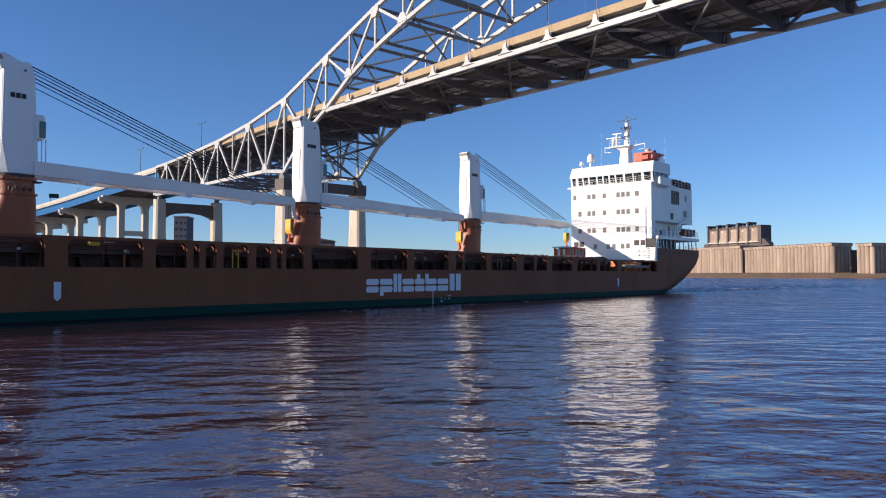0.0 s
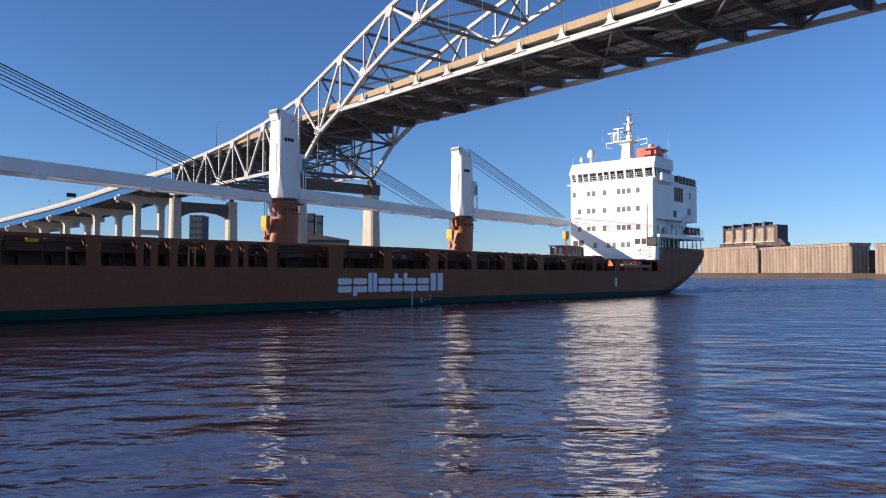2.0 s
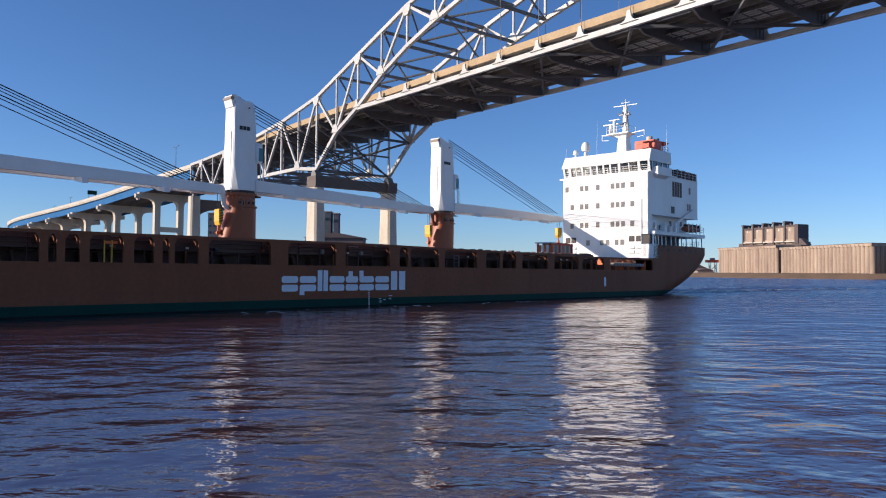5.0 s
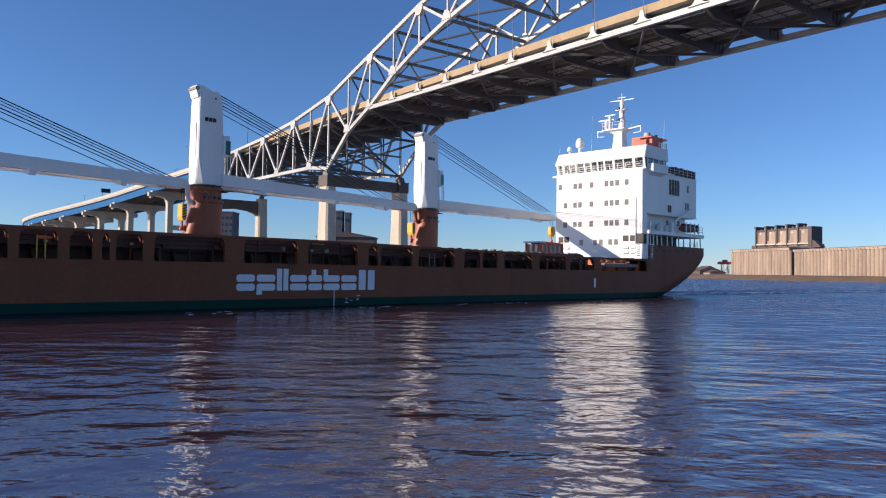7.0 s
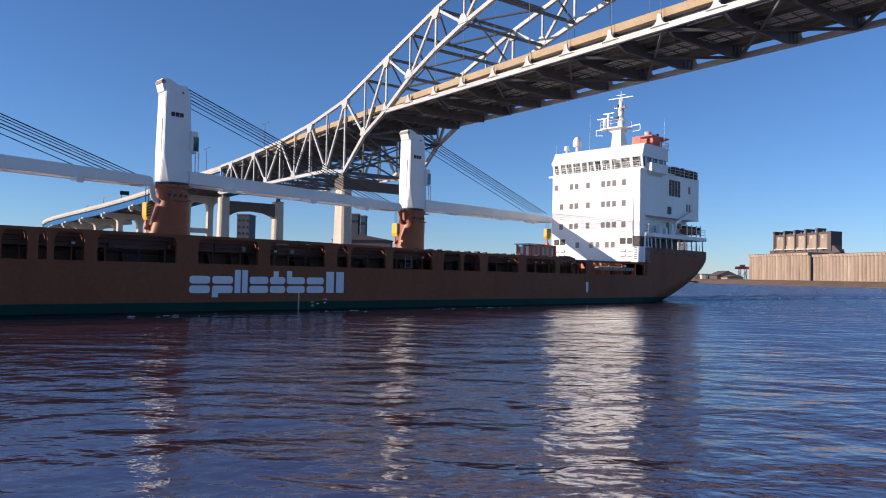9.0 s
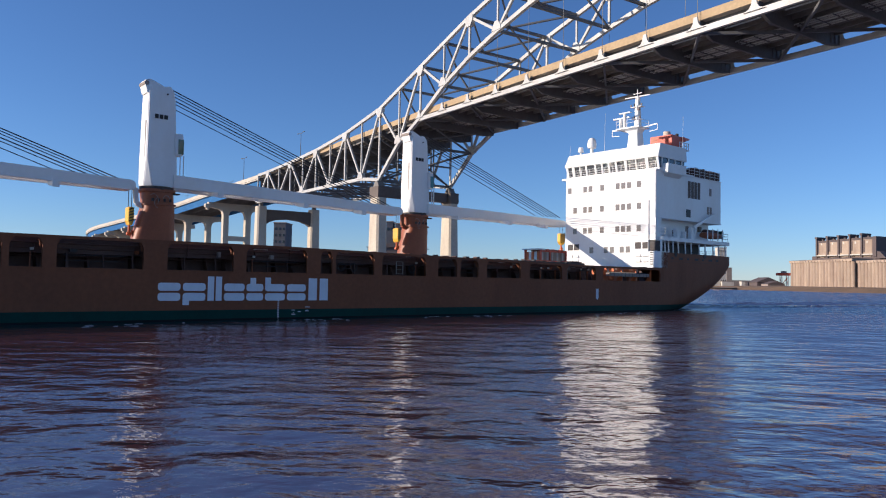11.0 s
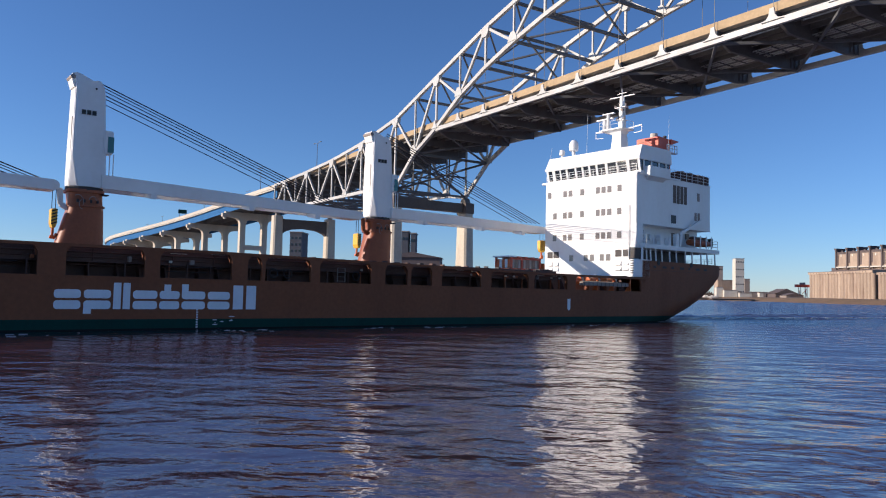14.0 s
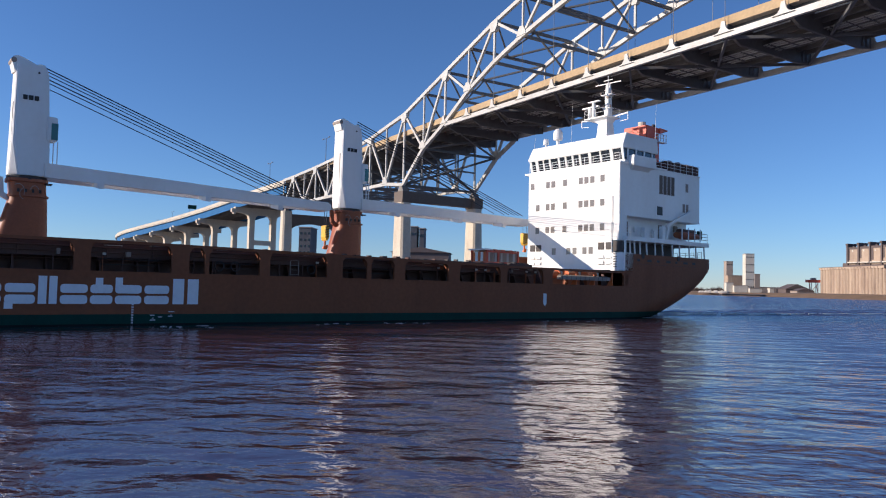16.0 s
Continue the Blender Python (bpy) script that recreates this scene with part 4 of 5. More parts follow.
def house():
    y0, y1 = 0.8, 14.95
    XF, XA = 60.4, 76.0
    hs = part("deckhouse", Build().box(XF, XA, y0, y1, 11.42, 17.3), SHIP_WHITE, ship, "white painted deckhouse block", bevel=0.05)
    part("house_front", Build().box(XF, XF + 1.3, y0, y1, 8.6, 11.42), SHIP_WHITE, ship)
    part("boat_deck_house", Build().box(XF + 1.3, XA - 0.6, y0 + 1.5, y1, 9.0, 11.42), SHIP_WHITE, ship)
    part("lower_house", Build().box(XF, 62.4, 1.9, y1, 5.3, 8.6), SHIP_WHITE, ship)
    # dark wall colour stands in for the shade beneath the boat deck
    part("deck_recess", Build().box(62.4, 73.0, 2.4, y1, 5.6, 8.6), DARK_STEEL, ship)
    part("house_side", Build().box(XF - 0.1, 61.9, 0.0, 1.95, 5.2, 7.2), SHIP_WHITE, ship, bevel=0.03)
    part("house_side", Build().box(XF - 0.02, XF + 0.25, 0.0, 0.13, 7.2, 8.6), SHIP_WHITE, ship)
    # dark panel painted as the shaded mouth of the side passage
    part("louvre", Build().box(XF - 0.03, XF + 0.2, 0.2, 1.62, 7.3, 8.5), DARK_STEEL, ship)

    def window(y, z, w=0.72, hgt=0.9):
        fr = part("window", Build().box(XF - 0.035, XF + 0.06, y - w / 2, y + w / 2, z - hgt / 2, z + hgt / 2), SHIP_WHITE, hs, bevel=0.02)
        part("pane", Build().box(XF - 0.05, XF, y - w / 2 + 0.06, y + w / 2 - 0.06, z - hgt / 2 + 0.06, z + hgt / 2 - 0.06), HOUSE_GLASS, fr)

    across = (11.62, 10.75, 8.85, 6.4, 5.55, 4.68, 3.2)
    for z, first in ((15.68, 14.25), (12.95, 13.3), (10.15, 13.3)):
        for y in (first,) + across:
            window(y, z)
    for y in (10.5, 8.18, 7.22, 5.72, 4.8):
        window(y, 7.52)
    # louvred vents and hoods at the foot of the front
    for y in (14.05, 13.02, 3.3, 2.2):
        part("louvre", Build().box(XF - 0.06, XF + 0.05, y - 0.42, y + 0.42, 7.58, 8.38), DARK_STEEL, hs)
        for z in (6.25, 6.9):
            part("hood", Build().prism([(XF, z - 0.3), (XF - 0.22, z - 0.3), (XF, z + 0.25)], (y - 0.42, y + 0.42), lambda p, q, e: (p, e, q)), SHIP_WHITE, hs)
    part("front_pipe", Build().cyl((XF - 0.12, 1.75, 7.2), (XF - 0.12, 1.75, 13.6), 0.05, 6), SHIP_WHITE, hs)
    for k in range(7):
        part("ladder_rung", Build().box(XF - 0.14, XF - 0.06, 1.05, 1.5, 5.6 + k * 0.28, 5.7 + k * 0.28), DARK_STEEL, hs)
    # side windows and doors
    for k in range(4):
        part("side_window", Build().box(67.7 + 0.78 * k, 68.3 + 0.78 * k, y0 - 0.04, y0 + 0.05, 14.4, 16.6), SHADE_CONCRETE, hs)
    part("side_door", Build().box(67.3, 68.3, y0 - 0.04, y0 + 0.05, 11.9, 12.9), BLACK, hs)
    for x, z, w in ((72.4, 13.1, 0.45), (73.1, 13.1, 0.45), (73.0, 15.6, 0.5)):
        part("side_window", Build().box(x, x + w, y0 - 0.04, y0 + 0.05, z - 0.5, z + 0.5), FAR_GREY, hs)
    for z in (11.4, 17.2):
        part("deck_edge", Build().box(XF + 1.3, XA + 0.04, y0 - 0.08, y0 + 0.02, z, z + 0.09), SHIP_WHITE, hs)
    # boat deck slab on stanchions
    part("boat_deck", Build().box(61.0, 76.9, 0.0, 14.8, 8.55, 9.05), SHIP_WHITE, ship, bevel=0.04)
    for x in (61.6, 62.4, 63.4, 64.6, 66.2, 67.6, 69.5, 71.0, 73.0, 74.4, 76.2):
        part("stanchion", Build().beam((x + 0.15, 0.3, 7.0), (x, 0.3, 8.6), 0.13, 0.13), SHIP_WHITE, ship)

    def railing(pts, z, hgt=1.0, name="railing"):
        b = Build()
        for (xa, ya), (xb, yb) in zip(pts, pts[1:]):
            n = max(int(math.hypot(xb - xa, yb - ya) / 1.2), 1)
            for k in range(n + 1):
                q = (xa + (xb - xa) * k / n, ya + (yb - ya) * k / n)
                b.cyl((*q, z), (*q, z + hgt), 0.03, 6)
            for zz in (0.35, 0.68, 1.0):
                b.cyl((xa, ya, z + hgt * zz), (xb, yb, z + hgt * zz), 0.025, 6)
        part(name, b, SHIP_WHITE, ship)

    for x, w in ((62.6, 0.5), (64.4, 0.8), (66.2, 0.5), (68.0, 0.9), (69.8, 0.4), (71.4, 0.9), (73.2, 0.7)):
        part("freeing_port", Build().box(x, x + w, -0.012, 0.05, 6.3, 6.55), DARK_STEEL, ship)
    for x in (63.6, 70.4):
        part("fairlead", Build().cyl((x, -0.05, 6.9), (x, 0.1, 6.9), 0.28, 12), DARK_STEEL, ship)
    railing([(61.4, 0.1), (65.5, 0.1)], 9.05, 1.1)
    railing([(75.0, 0.1), (76.6, 0.1), (76.6, 9), (76.6, 14.7)], 9.05, 1.1)
    railing([(61.4, 0.1), (61.4, 1.3)], 9.05, 1.1)
    railing([(76.8, 1.0), (78.3, 3.0), (78.3, 14)], 7.1, 0.9)
    # wheelhouse: raked windows under a deep fascia
    wy0, wy1 = 0.85, 15.4
    floor = part("wheelhouse", Build().loft([[(x, y, z) for x, y in ((xf, wy0), (67.2, wy0), (67.2, wy1), (xf, wy1))] for xf, z in ((61.25, 17.3), (61.25, 17.7))]), SHIP_WHITE, ship, "white wheelhouse with raked windows")
    part("bridge_deck", Build().box(60.35, 69, 0.7, 15.6, 17.2, 17.42), SHIP_WHITE, ship)
    part("window_band", Build().loft([[(x, y, z) for x, y in ((xf, wy0 + 0.12), (67.1, wy0 + 0.12), (67.1, wy1 - 0.12), (xf, wy1 - 0.12))] for xf, z in ((61.35, 17.7), (61.05, 19.0))]), GLASS, floor)
    for y, wd in ((1.0, 0.3), (2.55, 0.42), (4.15, 0.16), (5.7, 0.36), (7.19, 0.26), (8.32, 0.24), (9.42, 0.24), (10.53, 0.24), (12.0, 0.26), (13.1, 0.16), (14.2, 0.42), (15.25, 0.3)):
        part("mullion", Build().beam((61.3, y, 17.68), (61.0, y, 19.02), wd, 0.14), SHIP_WHITE, floor)
    for x in (61.9, 63.4, 64.9, 66.4):
        part("mullion", Build().box(x - 0.12, x + 0.12, wy0 + 0.03, wy0 + 0.2, 17.8, 19.2), SHIP_WHITE, floor)
    part("fascia", Build().loft([[(x, y, z) for x, y in ((xf, wy0 - e), (67.3, wy0 - e), (67.3, wy1 + e), (xf, wy1 + e))] for xf, e, z in ((60.85, 0.12, 18.98), (60.8, 0.12, 19.25), (61.5, 0.0, 20.75))]), SHIP_WHITE, floor, bevel=0.03)
    railing([(60.5, 0.9), (60.5, 14.9)], 17.42, 0.95)
    # bridge wings
    for y in (0.0, 14.9):
        part("bridge_wing", Build().box(61.9, 66.0, y, y + 1.0, 17.0, 18.2), SHIP_WHITE, ship, bevel=0.04)
    part("wing_bracket", Build().prism([(0.3, 17.0), (0.85, 17.0), (0.85, 16.6)], (62.2, 65.6), lambda p, q, e: (e, p, q)), SHIP_WHITE, ship)
    # funnel and deck gear on the house top
    fn = part("funnel", Build().prism([(72.4, 17.3), (75.1, 17.3), (75.1, 23.2), (75.5, 23.6), (75.5, 24.05), (72.4, 24.15)], (6.1, 9.6), lambda p, q, e: (p, e, q)), FUNNEL_RED, ship, "orange red funnel with exhaust pipes", bevel=0.05)
    part("exhaust_pipe", Build().cyl((73.2, 7.4, 24.0), (73.2, 7.4, 24.75), 0.5, 14), FAR_PALE, fn)
    for x, y, z in ((74.6, 8.2, 24.5), (74.8, 6.9, 24.6)):
        part("exhaust_pipe", Build().cyl((x, y, 24.0), (x + 0.2, y, z), 0.24, 10), DARK_STEEL, fn)
    part("funnel_fin", Build().prism([(75.0, 24.07), (76.7, 23.98), (76.6, 23.85), (75.0, 23.3)], (5.9, 9.8), lambda p, q, e: (p, e, q)), FUNNEL_RED, fn)
    part("funnel_mark", Build().box(72.37, 72.42, 8.4, 9.2, 23.55, 23.7).box(72.37, 72.42, 6.6, 7.6, 23.3, 23.36), CRANE_RUST, fn)
    part("funnel_step", Build().box(73.4, 75.9, 5.5, 6.15, 22.1, 22.2), SHIP_WHITE, fn)
    for x in np.linspace(73.5, 75.8, 5):
        part("funnel_rail", Build().box(x - 0.04, x + 0.04, 5.52, 5.6, 22.2, 23.15), SHIP_WHITE, fn)
    for z in (22.65, 23.1):
        part("funnel_rail", Build().box(73.5, 75.8, 5.5, 5.56, z, z + 0.07), SHIP_WHITE, fn)
    for x in np.arange(69.8, 75.2, 0.9):
        part("deck_locker", Build().box(x, x + 0.8, 0.95, 3.5, 17.3, 18.55 + 0.1 * math.sin(x * 3)), DECK_BROWN, ship, bevel=0.12)
    railing([(66.8, 0.85), (75.8, 0.85)], 17.3, 1.15)
    # mast
    mx, my = 67.3, 8.5
    ms = part("mast", Build().loft([[(mx + i * a, my + j * a, z) for i, j in ((-1, -1), (1, -1), (1, 1), (-1, 1))] for a, z in ((0.92, 20.6), (0.6, 24.40))]), SHIP_WHITE, ship, "white signal mast with radars")
    part("platform_cone", Build().loft([[(mx + cx + i * a, my + cy + j * b2, z) for i, j in ((-1, -1), (1, -1), (1, 1), (-1, 1))] for cx, cy, a, b2, z in ((0, 0, 0.54, 0.54, 23.7), (-0.1, 0.3, 0.85, 1.3, 24.4))]), SHIP_WHITE, ms)
    part("mast_platform", Build().box(mx - 1.4, mx + 1.1, my - 1.4, my + 2.3, 24.40, 24.54), SHIP_WHITE, ms)
    corners = [(mx + 1.05, my - 1.35), (mx - 1.35, my - 1.35), (mx - 1.35, my + 0.5), (mx - 1.35, my + 2.25), (mx + 1.05, my + 2.25)]
    for xx, yy in corners:
        part("platform_post", Build().cyl((xx, yy, 24.6), (xx, yy, 25.55), 0.03, 6), SHIP_WHITE, ms)
    for z in (25.1, 25.55):
        b = Build()
        for (xa, ya), (xb, yb) in zip(corners, corners[1:]):
            b.cyl((xa, ya, z), (xb, yb, z), 0.022, 6)
        part("platform_rail", b, SHIP_WHITE, ms)
    for dx, dy in ((-0.28, -0.28), (0.28, -0.28), (0, 0.35)):
        part("upper_mast", Build().cyl((mx + 0.4 + dx, my + dy, 24.50), (mx + 0.4 + dx * 0.6, my + dy * 0.6, 29.00), 0.17, 8, 0.11), SHIP_WHITE, ms)
    for z, w in ((25.80, 0.6), (27.5, 0.85)):
        part("crosstree", Build().box(mx, mx + 0.8, my - w, my + w, z, z + 0.07), SHIP_WHITE, ms)
        for s in (-1, 1):
            part("mast_light", Build().cyl((mx + 0.1, my + s * w, z + 0.1), (mx + 0.1, my + s * w, z + 0.4), 0.1, 8), FAR_GREY, ms)
        part("mast_light", Build().cyl((mx - 0.3, my, z), (mx - 0.3, my, z + 0.38), 0.12, 8), DARK_STEEL, ms)
    part("mast_core", Build().loft([[(mx + 0.4 + i * a, my + j * a, z) for i, j in ((-1, -1), (1, -1), (1, 1), (-1, 1))] for a, z in ((0.34, 24.5), (0.2, 28.4))]), SHIP_WHITE, ms)
    for k in range(6):
        part("mast_step", Build().box(mx + 0.05, mx + 0.2, my - 0.3, my + 0.3, 25.1 + 0.6 * k, 25.14 + 0.6 * k), SHIP_WHITE, ms)
    part("horn", Build().cyl((mx - 0.5, my - 0.6, 27.0), (mx + 0.1, my - 0.6, 27.1), 0.2, 10, 0.08), FAR_GREY, ms)
    part("top_yard", Build().beam((mx + 0.4, my - 2.0, 28.95), (mx + 0.4, my + 2.0, 29.05), 0.12, 0.1), SHIP_WHITE, ms)
    part("top_aerial", Build().cyl((mx + 0.4, my, 28.90), (mx + 0.4, my, 30.00), 0.05, 6).box(mx + 0.35, mx + 0.45, my - 0.7, my + 0.7, 29.40, 29.46), SHIP_WHITE, ms)
    part("radar_pedestal", Build().cyl((mx - 0.6, my + 2.0, 24.60), (mx - 0.6, my + 2.0, 26.00), 0.26, 8), SHIP_WHITE, ms)
    part("radar_scanner", Build().box(mx - 0.8, mx - 0.4, my + 0.6, my + 3.2, 26.00, 26.16), SHIP_WHITE, ms)
    part("radar_pedestal", Build().cyl((mx - 0.9, my + 1.2, 24.60), (mx - 0.9, my + 1.2, 26.60), 0.2, 8), SHIP_WHITE, ms)
    part("radar_scanner", Build().box(mx - 1.1, mx - 0.7, my + 0.2, my + 2.0, 26.60, 26.72), SHIP_WHITE, ms)
    for s, w in ((-1, 3.4), (1, 3.9)):
        part("yard", Build().beam((mx, my, 24.40), (mx, my + s * w, 24.70), 0.14, 0.14).beam((mx, my + s * w, 24.70), (mx, my + s * w, 23.90), 0.06, 0.06).beam((mx, my + s * w, 23.90), (mx, my + s * (w - 1.2), 23.80), 0.06, 0.06), SHIP_WHITE, ms)
    # satellite dome, aerials
    dm = Build()
    rings = [[(63.5 + 0.92 * r * math.cos(a), 13.0 + 0.92 * r * math.sin(a), z + 0.25) for a in np.linspace(0, math.tau, 13)[:-1]] for r, z in ((0.25, 20.4), (0.25, 21.5), (0.62, 21.6), (0.7, 22.1), (0.62, 22.6), (0.36, 22.95), (0.05, 23.05))]
    part("satellite_dome", dm.loft(rings), SHIP_WHITE, ship, smooth=True)
    part("small_dome", Build().cyl((62.6, 14.2, 20.7), (62.6, 14.2, 21.3), 0.14, 8).cyl((62.6, 14.2, 21.3), (62.6, 14.2, 21.95), 0.4, 12, 0.3), SHIP_WHITE, ship)
    part("searchlight", Build().cyl((68.4, 5.6, 21.2), (68.9, 5.4, 21.3), 0.4, 12).cyl((68.6, 5.5, 20.6), (68.6, 5.5, 21.1), 0.1, 6), SHIP_WHITE, ship)
    for x, y, hgt in ((64.3, 11.5, 6.0), (69.0, 2.4, 5.0), (61.7, 15.4, 1.6)):
        part("whip_aerial", Build().cyl((x, y, 20.6), (x + 0.2, y, 20.6 + hgt), 0.022, 5, 0.012), SHIP_WHITE, ship)
    # lifeboat and davit
    rings = []
    for k in range(9):
        t = k / 8
        w = 0.58 * math.sin(math.pi * (0.2 + 0.6 * t)) ** 0.7
        rings.append([(70.4 + 4.3 * t, 0.35 + w * math.cos(a), 9.75 + 0.85 * w * math.sin(a)) for a in np.linspace(0, math.tau, 11)[:-1]])
    part("lifeboat", Build().loft(rings), CRANE_RUST, ship, "dull red lifeboat on the boat deck", smooth=True)
    part("boat_canopy", Build().box(70.9, 74.3, 0.1, 0.75, 10.05, 10.5), DECK_BROWN, ship, "dark lifeboat cover", bevel=0.12)
    for x in (70.7, 72.0, 73.3, 74.5):
        part("boat_cradle", Build().box(x, x + 0.1, -0.3, -0.2, 9.05, 10.6), SHIP_WHITE, ship)
    part("raft_canister", Build().cyl((75.6, 0.55, 9.5), (75.6, 0.55, 10.5), 0.32, 12), HULL_TEAL, ship, "dark green raft canister")
    for x in (68.6,):
        part("davit", Build().beam((x, 0.5, 9.0), (x + 0.5, 0.5, 11.0), 0.3, 0.3).beam((x, 0.5, 10.6), (x + 4.4, 0.2, 12.6), 0.28, 0.28), SHIP_WHITE, ship)
    for x, w, hgt in ((64.2, 0.8, 1.2), (66.0, 0.5, 0.9), (67.6, 0.6, 1.5)):
        part("deck_box", Build().box(x, x + w, 0.25, 0.75, 9.05, 9.05 + hgt), SHIP_WHITE, ship, bevel=0.03)
    for x in (63.1, 69.6):
        part("deck_door", Build().box(x, x + 0.75, y0 + 1.465, y0 + 1.55, 9.1, 10.95), FAR_GREY, hs, bevel=0.02)
    for x, z, w in ((64.8, 10.2, 0.4), (66.4, 9.9, 0.7), (70.8, 10.3, 0.5), (72.6, 10.7, 0.6)):
        part("vent_box", Build().box(x, x + w, y0 + 1.2, y0 + 1.5, z - 0.4, z + 0.3), FAR_GREY if w > 0.55 else SHIP_WHITE, hs, bevel=0.03)
    for z in (6.0, 6.6):
        part("hull_seam", Build().box(62, 74, -0.01, 0.02, z, z + 0.03), DECK_BROWN, ship)
    # aft mooring gear seen in the open stern bay
    for x in (50.6, 53.4, 56.4):
        part("winch_drum", Build().cyl((x, 2.2, 4.5), (x + 1.3, 2.2, 4.5), 0.42, 14), ORANGE, ship, smooth=True)
        for xx in (x - 0.12, x + 1.3):
            part("winch_flange", Build().cyl((xx, 2.2, 4.5), (xx + 0.12, 2.2, 4.5), 0.55, 16), ORANGE, ship)
        part("winch_bed", Build().box(x - 0.2, x + 1.6, 1.7, 2.8, DECK, 4.15), CRANE_RUST, ship)
        part("winch_motor", Build().box(x + 1.5, x + 2.0, 1.9, 2.6, 4.15, 4.9), FAR_PALE, ship, bevel=0.05)
        part("bulwark_stay", Build().prism([(0.25, DECK), (1.0, DECK), (0.45, 4.4), (0.25, 4.95)], (x + 2.2, x + 2.3), lambda p, q, e: (e, p, q)), ORANGE, ship)
    part("gangway", Build().box(50.4, 58.2, 0.2, 0.7, 4.0, 4.38), FAR_GREY, ship, "grey stowed gangway")
    for k in range(11):
        part("gangway_rung", Build().box(50.6 + k * 0.7, 50.64 + k * 0.7, 0.17, 0.73, 4.0, 4.5), DARK_STEEL, ship)


house()


def deck_cargo():
    t = part("flat_rack", Build().box(46.4, 51.2, 7.0, 9.5, 5.3, 5.75), FUNNEL_RED, ship, "red flat rack with stacked pale load")
    for x in (46.4, 48.0, 50.9):
        for y in (6.95, 9.3):
            part("rack_post", Build().box(x, x + 0.2, y, y + 0.22, 5.75, 7.0), FUNNEL_RED, t)
    for k in range(5):
        part("rack_panel", Build().box(46.46, 46.6, 7.2 + 0.43 * k, 7.58 + 0.43 * k, 5.8, 6.75), SHIP_WHITE if k % 2 else ORANGE, t)
    part("rack_top", Build().box(46.1, 47.2, 6.9, 9.6, 6.95, 7.1), SHIP_WHITE, t)
    part("rack_rail", Build().box(46.4, 51.1, 6.93, 7.05, 6.72, 6.9), FUNNEL_RED, t)
    rnd = random.Random(3)
    for n in range(14):
        part("load", Build().box(46.75 + 0.3 * n, 47.0 + 0.3 * n, 7.06 + rnd.uniform(0, 0.06), 9.3, 5.76, 6.72 + rnd.uniform(0, 0.08)), ELEVATOR if n % 3 else FAR_PALE, t)
    for n in range(7):
        part("load_bar", Build().box(47.2 + 0.55 * n, 47.6 + 0.55 * n, 7.2, 9.2, 6.82, 6.98 + rnd.uniform(0, 0.12)), FUNNEL_RED if n % 2 else CRANE_RUST, t)


deck_cargo()


